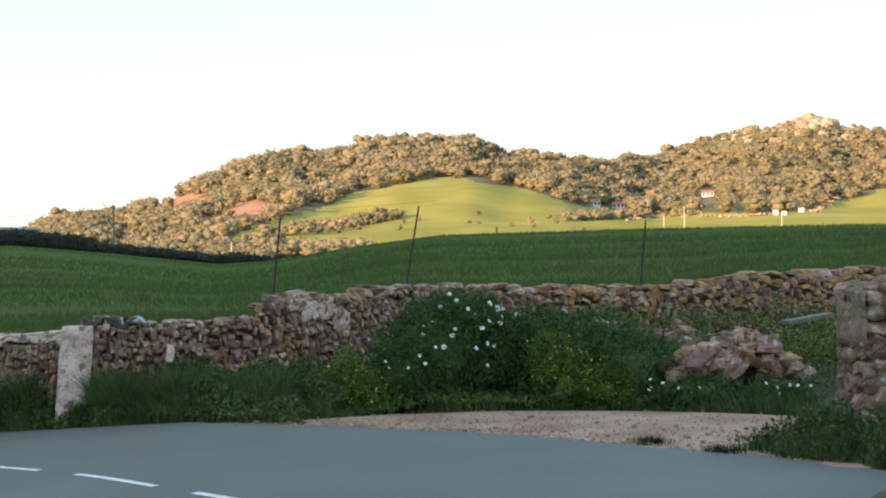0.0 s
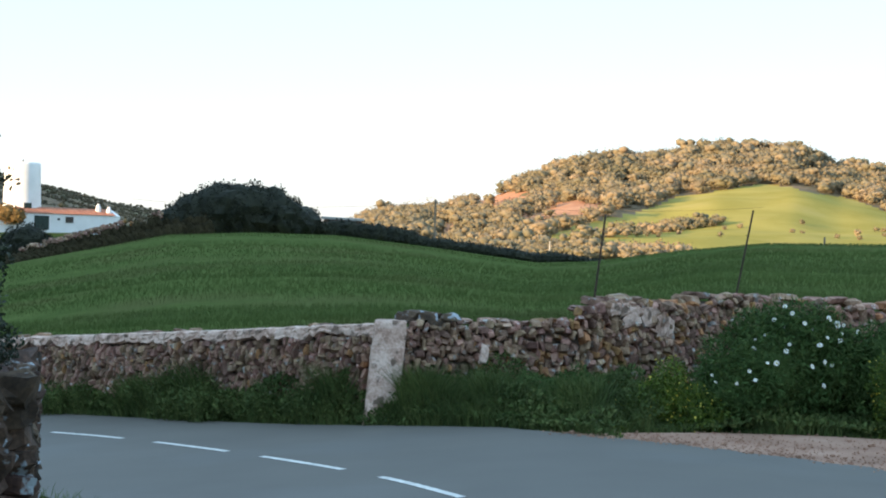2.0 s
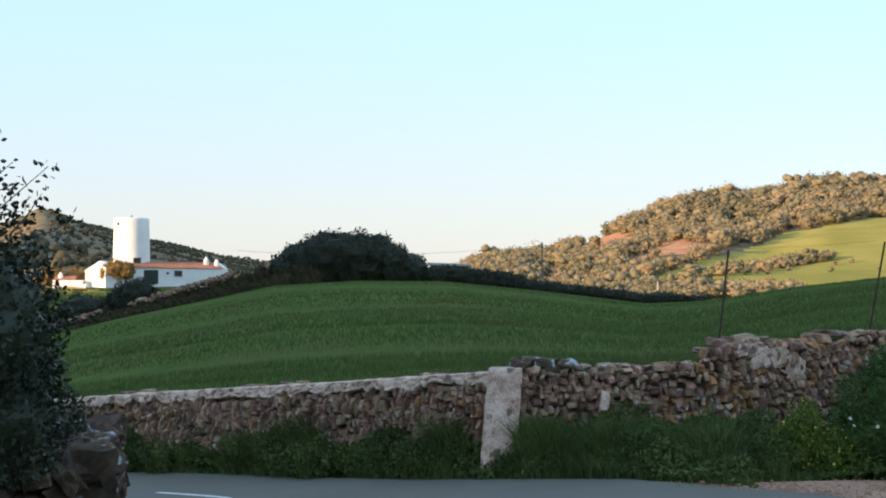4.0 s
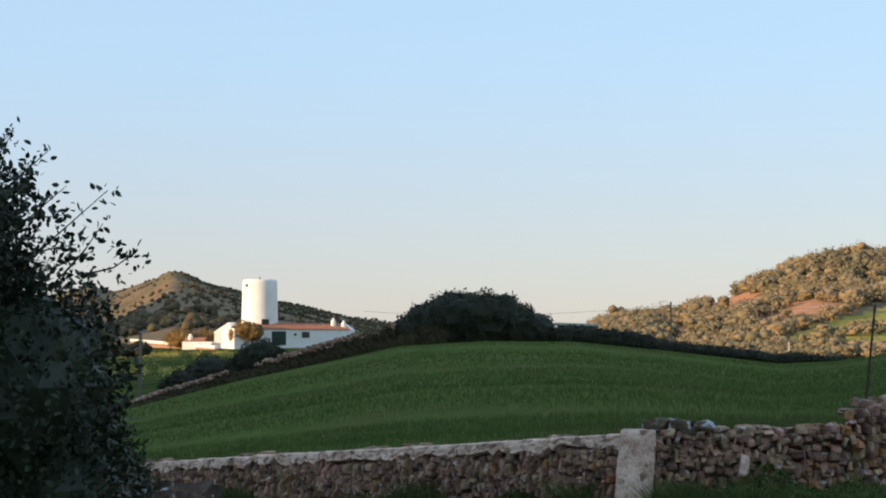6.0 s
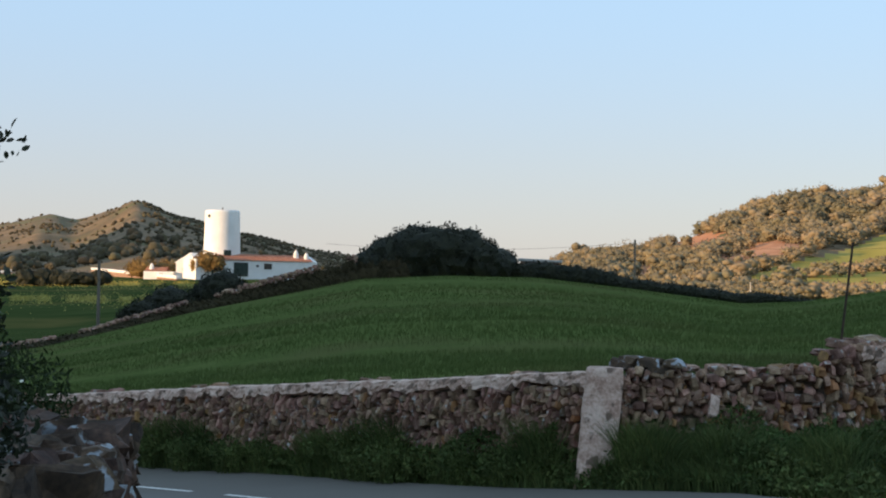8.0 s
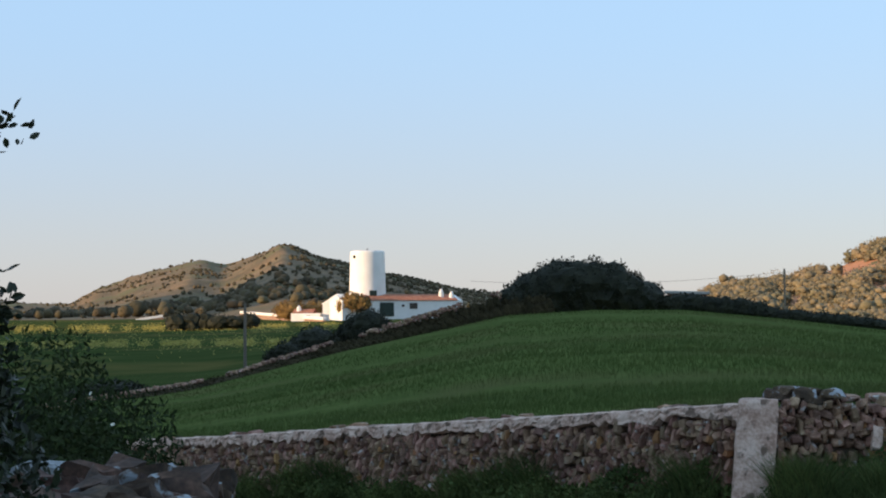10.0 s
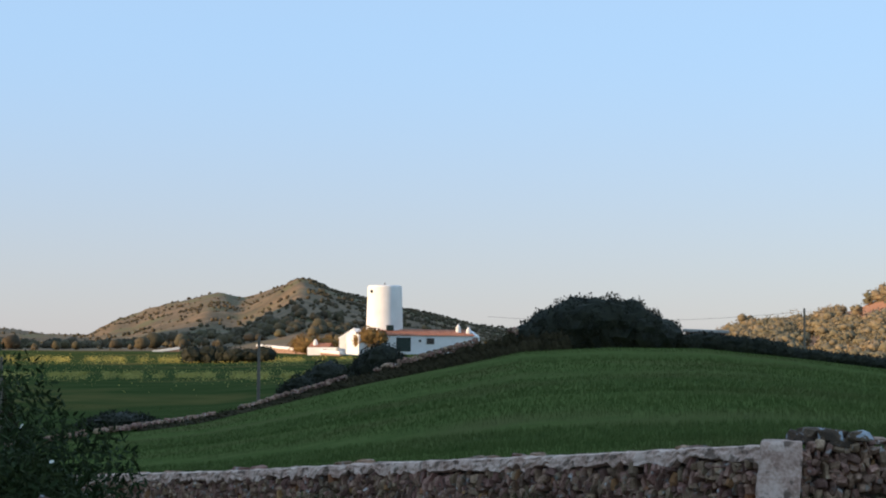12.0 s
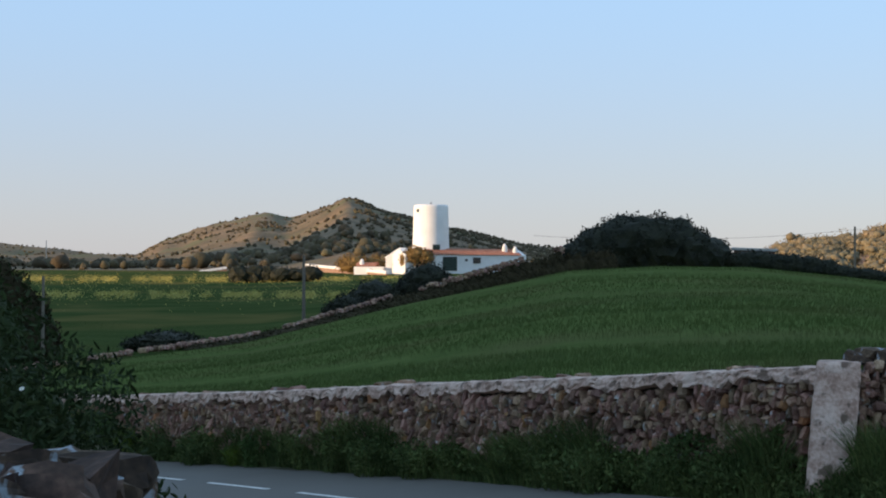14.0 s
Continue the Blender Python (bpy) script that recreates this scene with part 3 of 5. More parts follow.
def bush(name, lumps, count, size, mat, label, category="bush", slim=0.5, seed=1, core=0.8, group=""):
    """A bush of leafy lumps; its Empty stands at its foot."""
    x, y = lumps[0][0], lumps[0][1]
    z = float(land_z(x, y)[0])
    top = empty(name, pose(x, y, z), label, category, group)
    local = [(a - x, b - y, c - z, p, q, r) for a, b, c, p, q, r in lumps]
    if core:
        for lump in local:
            part("clump", lump_core(lump, core, seed), mat, top)
    v, f = leaves(lump_points(count, local, seed), size, slim, seed)
    part("foliage", mesh_of("foliage", v, f, [mat]), mat, top)
    return top


r = random.Random(77)
pebbles = []
for k in range(2400):
    i, t = r.randrange(80), r.random() ** 1.8
    q = PEB0[i] + (PEB1[i] - PEB0[i]) * t + np.array([r.gauss(0, 0.12), r.gauss(0, 0.12)])
    s = r.uniform(0.008, 0.024) if k % 60 else r.uniform(0.04, 0.07)
    pebbles.append((r.randrange(12), placed(q[0], q[1], float(road_z(q[0], q[1])) + 0.02 + s * 0.2, s * 1.3, s, s * 0.8, r.uniform(0, 3))))
stuff("gravel_stones", joined(STONES, pebbles), M["gravel"], "loose pale gravel stones along the asphalt edge", "gravel")


# ---- the roadside wall ----
def wall_frame(x):
    y, top = wall_at(x)
    d = np.array([0.2, wall_at(x + 0.1)[0] - wall_at(x - 0.1)[0]])
    d /= np.linalg.norm(d)
    return y, top, d, math.atan2(d[1], d[0])


def face_stones(x0, x1, base, top, rows, seed, out=0.3, big=1.0, upright=0.35):
    """Stones of a rough wall's face between x0 and x1: lists of matrices. base and top are functions of x; rows: mean course height."""
    r = random.Random(seed)
    made = []
    x = x0
    z_course = [0.0]
    while z_course[-1] < 3.2:
        z_course.append(z_course[-1] + rows * r.uniform(0.7, 1.35))
    for k, z0 in enumerate(z_course[:-1]):
        h = z_course[k + 1] - z0
        x = x0 + r.uniform(0, 0.2)
        while x < x1:
            y, _, d, turn = wall_frame(x)
            w = big * r.uniform(0.11, 0.26) if r.random() < 0.8 else big * r.uniform(0.06, 0.12)
            dx = w * d[0]
            xm = x + dx / 2
            zb, zt = base(xm), top(xm)
            zz = zb + z0 + h / 2 + 0.05 * math.sin(xm * 2.1 + k) + r.uniform(-0.05, 0.05)
            if zz < zt - h * 0.25:
                y, _, d, turn = wall_frame(xm)
                o = out + r.uniform(-0.06, 0.02)
                tall = r.random() < upright
                made.append(placed(xm + d[1] * o, y - d[0] * o, zz, w * (0.8 if tall else 1.2), 0.26, h * (r.uniform(1.5, 2.3) if tall else r.uniform(0.85, 1.35)), turn + r.uniform(-0.25, 0.25),
                                   r.uniform(-0.4, 0.4), r.uniform(-0.3, 0.3)))
            x += dx
    return made


def core_mesh(name, x0, x1, half, drop, mat):
    xs = np.arange(x0, x1 + 0.01, 0.3)
    F = [wall_frame(float(x)) for x in xs]
    y, top, d = np.array([f[0] for f in F]), np.array([f[1] for f in F]) - drop, np.array([f[2] for f in F])
    nx, ny = d[:, 1], -d[:, 0]
    foot = road_z(xs, y) - 0.4
    v = np.array([np.c_[xs + nx * half, y + ny * half, foot], np.c_[xs + nx * half, y + ny * half, top],
                  np.c_[xs - nx * half, y - ny * half, top], np.c_[xs - nx * half, y - ny * half, foot]])
    m = len(xs)
    a = np.arange(3)[:, None] * m + np.arange(m - 1)[None, :]
    f = np.stack([a, a + m, a + m + 1, a + 1], -1).reshape(-1, 4)
    return mesh_of(name, v.reshape(-1, 3), np.r_[f, [[0, 3 * m, 2 * m, m], [m - 1, 2 * m - 1, 3 * m - 1, 4 * m - 1]]], [mat])


main_wall = tagged(new("wall_roadside", core_mesh("wall_roadside", -19, 24, 0.26, 0.1, M["joint"])),
                   "long dry-stone roadside wall with lime-washed coping", "stone wall", kind="structure")
foot_z = lambda x: float(road_z(x, wall_at(x)[0])) - 0.05
top_z = lambda x: float(wall_at(x)[1])
step_top = lambda x: top_z(x) if x < 3.75 else top_z(x) + 0.24 * max(0.0, min(1.0, (5.4 - x) / 1.0))
left_faces = face_stones(-18.5, 0.8, foot_z, lambda x: top_z(x) - 0.2, 0.085, 11, big=0.5, upright=0.7)
mid_faces = face_stones(1.0, 7.5, foot_z, step_top, 0.098, 12, big=0.6)
right_faces = face_stones(7.5, 23.5, lambda x: foot_z(x) + 0.3, top_z, 0.115, 13, big=0.78)


def coping(x0, x1, seed, lift=0.0, top=top_z, chance=1.0, flat=1.0, small=1.0):
    r = random.Random(seed)
    made, x = [], x0
    while x < x1:
        w = r.uniform(0.18, 0.42) * small
        y, _, d, turn = wall_frame(x)
        if r.random() < chance:
            made.append(placed(x + w * d[0] / 2, y + w * d[1] / 2, top(x) + lift + r.uniform(-0.03, 0.04), w * 1.05, r.uniform(0.4, 0.62) * small ** 0.6, r.uniform(0.08, 0.17) * flat,
                               turn + r.uniform(-0.2, 0.2), r.uniform(-0.12, 0.12), r.uniform(-0.1, 0.1)))
        x += w * d[0]
    return made


mid_faces += coping(1.6, 3.7, 21, -0.04, chance=0.75, flat=0.7, small=0.55) + coping(3.8, 7.5, 22, -0.02, step_top, small=0.7)
right_faces += coping(7.5, 23.5, 23, 0.02)
left_caps = coping(-18.5, 0.7, 24, -0.03, chance=0.12, flat=0.7, small=0.4)

# ---- the lime coping band of the left stretch ----
def lime_band():
    xs = np.arange(-18.6, 0.9, 0.04)
    V = []
    for x in xs:
        y, top, d, turn = wall_frame(float(x))
        n1, n2 = noise.noise(Vector((x * 1.7, 0, 0))), noise.noise(Vector((x * 4.1, 5, 0)))
        n3 = noise.noise(Vector((x * 11.0, 9, 2)))
        nx, ny = d[1], -d[0]
        low, high = top - 0.175 + 0.07 * n1 + 0.09 * n2 + 0.09 * n3, top - 0.015 + 0.02 * n2 + 0.025 * n3
        line = [(0.3, low - 0.03)]
        for k in range(5):
            t = k / 4
            line.append((0.425 - 0.03 * t + 0.035 * noise.noise(Vector((x * 9, t * 2.5, 3))) + 0.02 * noise.noise(Vector((x * 23, t * 6, 8))), low + (high - 0.02 - low) * t))
        line += [(0.3, high), (-0.3, high - 0.02), (-0.3, low)]
        V.append([(x + nx * o, y + ny * o, z) for o, z in line])
    V = np.array(V)
    m, k = V.shape[:2]
    a = np.arange(m - 1)[:, None] * k + np.arange(k - 1)[None, :]
    return mesh_of("lime_coping", V.reshape(-1, 3), np.stack([a, a + k, a + k + 1, a + 1], -1).reshape(-1, 4), [M["lime"]])


part("lime_coping", lime_band(), None, main_wall, "chipped pinkish-white lime coping")


# ---- the buttress ----
def buttress():
    bm = bmesh.new()
    y = 26.9
    rows, cols = 28, 14
    grid = []
    for i in range(rows + 1):
        t = i / rows
        z = -0.1 + t * 1.6
        x0, x1 = 0.535 + 0.155 * t, 1.06 + 0.12 * t
        yf = y - 0.62 + 0.22 * t
        line = [(x0 + 0.05, y + 0.1, z), (x0, yf + 0.12, z)]
        line += [(x0 + (x1 - x0) * k / cols, yf - 0.03 * math.sin(k / cols * math.pi), z) for k in range(cols + 1)]
        line += [(x1, yf + 0.12, z), (x1 - 0.05, y + 0.1, z)]
        row = []
        for p in line:
            p = Vector(p)
            p += Vector((noise.noise(p * 3) * 0.015 + noise.noise(p * 14) * 0.018, noise.noise(p * 3 + Vector((3, 3, 3))) * 0.015 + noise.noise(p * 17) * 0.025, 0))
            row.append(bm.verts.new(p))
        grid.append(row)
    for i in range(rows):
        for k in range(len(grid[0]) - 1):
            bm.faces.new((grid[i][k], grid[i][k + 1], grid[i + 1][k + 1], grid[i + 1][k])).smooth = True
    bm.faces.new(grid[-1])
    return bm


b_ob = empty("buttress", pose(0, 0, 0), "sloping limewashed buttress leaning against the stone wall", "buttress")
part("body", buttress(), M["lime"], b_ob)
r = random.Random(5)
for k in range(6):
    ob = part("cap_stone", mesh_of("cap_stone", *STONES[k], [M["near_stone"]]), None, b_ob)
    ob.matrix_basis = placed(1.15 + 0.13 * k + r.uniform(-0.03, 0.03), 26.85 + r.uniform(-0.1, 0.1), 1.53 + (0.06 if k % 2 else 0.0) - 0.008 * k, 0.3, 0.36, 0.14, r.uniform(-0.4, 0.4), r.uniform(-0.15, 0.15))

# lime render patches on the raised stretch of wall
for x, z, w, h in ((4.75, 1.62, 0.75, 0.34), (4.35, 1.72, 0.4, 0.2), (5.2, 1.45, 0.4, 0.35)):
    y, _, d, turn = wall_frame(x)
    bm = bmesh.new()
    bmesh.ops.create_grid(bm, x_segments=10, y_segments=6, size=0.5)
    for v in bm.verts:
        q = Vector((v.co.x, v.co.y, 0))
        rim = max(abs(q.x), abs(q.y)) * 2
        v.co = Vector((q.x * w * (1 + 0.3 * noise.noise(q * 4 + Vector((x, 0, 0)))), -0.43 - 0.03 * noise.noise(q * 6) + 0.12 * max(0, rim - 0.75), q.y * h * (1 + 0.3 * noise.noise(q * 3 + Vector((0, x, 0))))))
    ob = part("render_patch", bm, M["lime"], main_wall, "crumbling patch of lime render")
    ob.matrix_basis = Matrix.Translation((x, y, z)) @ Matrix.Rotation(turn, 4, "Z")

# ---- steel rods on the wall ----
def rod(x, y, z, tip, label):
    top = empty("fence_rod", pose(x, y, z), label, "fence rod", "fence rods on the wall")
    bm = bmesh.new()
    tube(bm, (0, 0, -0.25), tip, 0.018, 0.016, 8)
    part("bar", bm, M["steel"], top)
    bm = bmesh.new()
    m = Vector(tip) * 0.72
    tube(bm, m + Vector((-0.03, 0, 0.0)), m + Vector((0.03, 0, 0.02)), 0.006, 0.006, 6)
    part("wire_tie", bm, M["steel"], top)
    return top


rod(4.19, 27.75, 1.9, (0.17, 0, 1.33), "thin leaning rusty steel fence rod on the stone wall")
rod(6.85, 29.4, 1.84, (0.32, 0, 1.56), "thin leaning rusty steel fence rod on the stone wall")
rod(11.71, 30.1, 1.72, (0.16, 0, 1.36), "thin leaning rusty steel fence rod on the stone wall")

# ---- plants on the verge ----
def along(n, x0, x1, seed):
    """Random places between the road's far edge and the wall: x, y and the share of the way to the wall."""
    r = np.random.default_rng(seed)
    x = r.uniform(x0, x1, n)
    yw = wall_at(x)[0] - 0.3
    order = np.argsort(FAR_EDGE[:, 0])
    ye = np.interp(x, FAR_EDGE[order, 0], FAR_EDGE[order, 1])
    bx = np.argsort(BUSH_LINE[:, 0])
    ye = np.where(x > 4.0, np.interp(x, BUSH_LINE[bx, 0], BUSH_LINE[bx, 1]), ye) + 0.05
    u = r.uniform(0, 1, n)
    return x, ye + (yw - ye) * u, u


def verge(n, x0, x1, height, width, mat, label, seed):
    x, y, u = along(n, x0, x1, seed)
    patch = 0.7 + 0.45 * waves(x, y, 2.0, seed) + 0.16 * waves(x, y, 0.7, seed + 1)
    h = height * np.clip(patch, 0.25, 1.5) * (0.35 + 0.65 * np.clip(u * 2.2, 0, 1)) * np.where(np.abs(x - 0.72) < 0.42, 0.5, 1.0)
    z = land_z(x, y) - 0.04
    return stuff("verge_weeds", blades(n, x, y, z, h, width, 0.55, seed), mat, label, "weeds")


verge(46000, -18, 4.6, 0.95, 0.016, M["weeds"], "tall dark green weeds and grass along the foot of the wall", 31)
verge(20000, 4.0, 11.5, 1.0, 0.019, M["weeds"], "tall dark green weeds and grass behind the gravel", 32)


def leafy_verge(n, x0, x1, height, size, mat, label, seed):
    x, y, u = along(n, x0, x1, seed)
    hmax = height * np.clip(0.75 + 0.45 * waves(x, y, 1.6, seed), 0.2, 1.4) * (0.4 + 0.6 * np.clip(u * 2, 0, 1))
    hmax = hmax * np.where(np.abs(x - 0.72) < 0.42, 0.5, 1.0)
    z = land_z(x, y) + hmax * np.random.default_rng(seed).uniform(0, 1, n) ** 0.7
    return stuff("verge_foliage", leaves(np.stack([x, y, z], 1), size, 0.45, seed), mat, label, "weeds")


leafy_verge(46000, -17, 4.8, 0.75, 0.075, M["weeds"], "leafy roadside weeds in front of the stone wall", 33)
leafy_verge(20000, 3.6, 10.1, 1.0, 0.08, M["weeds"], "dense leafy weeds behind the gravel pull-in", 34)
leafy_verge(2600, 3.7, 5.8, 0.8, 0.05, M["yellow_leaf"], "yellow-green flowering weeds at the foot of the wall", 35)
leafy_verge(2600, 7.4, 9.2, 1.0, 0.05, M["yellow_leaf"], "yellow-green flowering weeds among the bushes", 36)


def flower_mesh(size, petal_mat):
    bm = bmesh.new()
    n = 10
    ring = [bm.verts.new((math.cos(k * math.pi / n) * size * (1 if k % 2 == 0 else 0.72), math.sin(k * math.pi / n) * size * (1 if k % 2 == 0 else 0.72), 0.12 * size * (k % 2))) for k in range(2 * n)]
    mid = bm.verts.new((0, 0, -0.1 * size))
    for k in range(2 * n):
        bm.faces.new((ring[k], ring[(k + 1) % (2 * n)], mid))
    me = bpy.data.meshes.new("flower")
    out = bmesh.ops.create_uvsphere(bm, u_segments=8, v_segments=4, radius=size * 0.3)
    for v in out["verts"]:
        v.co.z *= 0.5
    for p in bm.faces:
        p.material_index = 1 if all(v in out["verts"] for v in p.verts) else 0
    bm.to_mesh(me)
    bm.free()
    me.materials.append(petal_mat)
    me.materials.append(M["yellow_petal"])
    return me


def weed_clump(seed, height, spread, mat):
    """One clump of tall weeds: bent stems with leaves along them."""
    r = np.random.default_rng(seed)
    top = empty("weed_clump", pose(0, 0, -50), "leafy clump of tall roadside weeds before the wall", "weeds", "weed clumps on the verge")
    n = 260
    t, q = r.uniform(0, math.tau, n), spread * np.sqrt(r.uniform(0, 1, n))
    x, y = np.cos(t) * q, np.sin(t) * q
    tagged(part("stalk_mass", mesh_of("stalk_mass", *blades(n, x, y, np.zeros(n) - 0.05, height * (1.15 - 0.5 * q / spread), 0.013, 0.5, seed), [mat]), None, top), kind="stuff")
    m = 1500
    t, q, u = r.uniform(0, math.tau, m), spread * np.sqrt(r.uniform(0, 1, m)), r.uniform(0, 1, m) ** 0.7
    p = np.stack([np.cos(t) * q * (1 + 0.4 * u), np.sin(t) * q * (1 + 0.4 * u), height * u * (1.05 - 0.5 * q / spread)], 1)
    part("foliage", mesh_of("foliage", *leaves(p, 0.07, 0.4, seed), [mat]), None, top)
    return top


r = random.Random(66)
clumps = [weed_clump(s, h, w, M[m]) for s, h, w, m in ((201, 0.95, 0.34, "weeds"), (202, 0.7, 0.42, "weeds"), (203, 0.85, 0.3, "daisy_leaf"), (204, 0.6, 0.38, "yellow_leaf"))]
spots = [(x + r.uniform(-0.3, 0.3), r.uniform(0.3, 0.75)) for x in np.arange(-14.0, 4.6, 0.62) if abs(x - 0.6) > 0.75]
for k, (x, u) in enumerate(spots):
    order = np.argsort(FAR_EDGE[:, 0])
    ye, yw = float(np.interp(x, FAR_EDGE[order, 0], FAR_EDGE[order, 1])), float(wall_at(x)[0]) - 0.4
    y = ye + (yw - ye) * u
    s = r.uniform(0.75, 1.1)
    m = Matrix.LocRotScale((x, y, float(land_z(x, y)[0])), Euler((0, 0, r.uniform(0, 6))), (s, s, s))
    kind = r.choice((0, 0, 1, 1, 2, 3))
    if k < 4:
        clumps[k].matrix_basis = m
    else:
        copy_thing(clumps[kind], m)

DAISY = flower_mesh(0.043, M["petal"])
daisy_lumps = [(6.45, 25.7, 0.85, 1.0, 0.75, 0.95), (7.25, 25.9, 0.9, 0.85, 0.7, 0.9), (6.9, 25.9, 1.35, 0.85, 0.6, 0.62), (5.95, 25.5, 0.6, 0.6, 0.6, 0.6), (7.9, 25.9, 0.75, 0.6, 0.6, 0.7)]
daisy = bush("flowering_bush", daisy_lumps, 30000, 0.095, M["daisy_leaf"], "large dark green daisy bush with white flowers against the wall", "bush", 0.24, 41, 0.62)
r = random.Random(8)
for k in range(34):
    l = daisy_lumps[r.choice((0, 0, 1, 2, 2, 3))]
    a, b = r.uniform(-2.6, -0.2), r.uniform(-0.2, 1.0)
    p = Vector((l[0] + math.cos(a) * math.cos(b) * l[3] * 1.05, l[1] + math.sin(a) * math.cos(b) * l[4] * 1.1, l[2] + math.sin(b) * l[5] * 1.05)) - daisy.location
    ob = part("flower", DAISY, None, daisy, "white daisy with a yellow eye")
    s = r.uniform(0.6, 1.15)
    ob.matrix_basis = Matrix.LocRotScale(p, Euler((r.uniform(0.7, 1.5), r.uniform(-0.4, 0.4), r.uniform(-0.6, 0.6))), (s, s, s))
bush("bush", [(8.6, 25.2, 0.6, 0.9, 0.7, 0.85), (9.5, 24.7, 0.5, 0.9, 0.7, 0.8), (10.2, 23.6, 0.15, 0.75, 0.5, 0.5), (9.2, 25.6, 0.9, 0.9, 0.6, 0.72), (8.3, 25.9, 1.1, 0.6, 0.5, 0.6), (11.2, 23.0, 0.1, 0.7, 0.45, 0.42)], 24000, 0.095, M["daisy_leaf"],
     "dark green feathery bush behind the gravel", "bush", 0.25, 42, 0.6)
bush("bush", [(3.1, 26.2, 0.3, 0.55, 0.35, 0.45), (3.7, 26.1, 0.35, 0.5, 0.35, 0.5), (2.5, 26.0, 0.25, 0.5, 0.3, 0.38)], 9000, 0.085, M["daisy_leaf"], "low dark bush at the foot of the wall", "bush", 0.25, 43, 0.55)
for lumps, seed in (([(4.9, 25.35, 0.4, 0.45, 0.35, 0.5), (5.35, 25.2, 0.3, 0.45, 0.35, 0.4), (4.5, 25.4, 0.25, 0.35, 0.3, 0.35), (5.0, 25.5, 0.75, 0.25, 0.25, 0.35)], 46),
                    ([(8.3, 24.55, 0.45, 0.5, 0.4, 0.6), (8.9, 24.3, 0.35, 0.5, 0.4, 0.5), (8.2, 24.9, 0.9, 0.4, 0.35, 0.4)], 47)):
    y_bush = bush("flowering_weed", lumps, 7000, 0.055, M["yellow_leaf"], "yellow-green flowering weed clump before the wall", "weeds", 0.4, seed, 0.28)
    local = [(l[0] - y_bush.location.x, l[1] - y_bush.location.y, l[2] - y_bush.location.z, *l[3:]) for l in lumps]
    v, f = leaves(lump_points(280, local, seed + 1, 0.95), 0.035, 0.9, seed)
    tagged(part("blossom", mesh_of("blossom", v, f, [M["yellow_petal"]]), None, y_bush, "tiny yellow blossoms"), kind="stuff")
low_daisies = empty("daisy_patch", pose(10.3, 22.6, 0.1), "white daisies in the grass behind the gravel", "flowers")
for k in range(13):
    x = r.uniform(9.3, 11.5)
    y = 23.6 - (x - 9.3) * 0.75 + r.uniform(-0.1, 0.5)
    ob = part("flower", DAISY, None, low_daisies)
    ob.matrix_basis = Matrix.LocRotScale((x - 10.3, y - 22.6, r.uniform(0.25, 0.5)), Euler((r.uniform(0.5, 1.4), 0, r.uniform(-1, 1))), (0.7, 0.7, 0.7))

# ---- heap of stones in the gap ----
heap_meshes = stone_meshes(M["stone"], "stone", ROUGH_STONES) + stone_meshes(M["rust_stone"], "stone", ROUGH_STONES)
heap = empty("stone_heap", pose(11.05, 24.4, 0.55), "heap of tumbled pale and rusty stones beside the weeds", "stone heap")
r = random.Random(17)
for k in range(210):
    x, y = r.uniform(-1.0, 1.0), r.uniform(-0.6, 0.6)
    tall = 0.62 * max(0.0, 1 - (x / 1.15) ** 2) * max(0.0, 1 - (y / 0.8) ** 2) + 0.1 * math.sin(x * 5)
    s = r.uniform(0.1, 0.24) if k % 7 else r.uniform(0.26, 0.36)
    ob = part("stone", heap_meshes[r.randrange(12) if r.random() < 0.86 else 12 + r.randrange(12)], None, heap)
    ob.matrix_basis = placed(x, y, max(0.0, tall * (r.uniform(0.75, 1.0) if k % 3 else r.uniform(0.1, 0.7))), s * 1.35, s, s * 0.75, r.uniform(0, 3), r.uniform(-0.5, 0.5), r.uniform(-0.5, 0.5))
tail = empty("stone_heap", pose(9.6, 27.0, 0.95), "low spill of fallen stones below the field wall", "stone heap")
for k in range(70):
    s = r.uniform(0.1, 0.28)
    ob = part("stone", heap_meshes[r.randrange(24) if k % 5 == 0 else r.randrange(12)], None, tail)
    ob.matrix_basis = placed(r.uniform(-0.9, 2.3), r.uniform(-0.3, 0.3), r.uniform(-0.4, 0.35), s * 1.3, s, s * 0.7, r.uniform(0, 3), r.uniform(-0.3, 0.3))
bank_x, bank_y = rng.uniform(8.3, 16, 9000), rng.uniform(24.6, 29.6, 9000)
clear = np.hypot((bank_x - 10.9) / 1.35, (bank_y - 24.6) / 1.3) > 1
bank_x, bank_y = np.where(clear, bank_x, bank_x + 3), np.where(clear, bank_y, bank_y + 1.5)
stuff("bank_weeds", leaves(np.stack([bank_x, bank_y, road_z(bank_x, bank_y) + (bank_y - 24.5) * 0.2 + rng.uniform(-0.1, 0.35, 9000)], 1), 0.09, 0.45, 44), M["weeds"], "leafy weeds below the field wall", "weeds")
stuff("bank_flowers", leaves(np.stack([bank_x, bank_y, road_z(bank_x, bank_y) + (bank_y - 24.5) * 0.2 + rng.uniform(0.1, 0.5, 9000)], 1)[:2500] , 0.07, 0.5, 45), M["yellow_leaf"], "yellow-green weeds below the field wall", "weeds")
plank = empty("plank", pose(13.3, 26.2, 1.3, 0, -6, 12), "grey weathered plank lying in the weeds", "plank")
bm = bmesh.new()
part("board", box(bm, -0.5, 0.5, -0.12, 0.12, -0.035, 0.035, 0.01), M["weathered_wood"], plank)

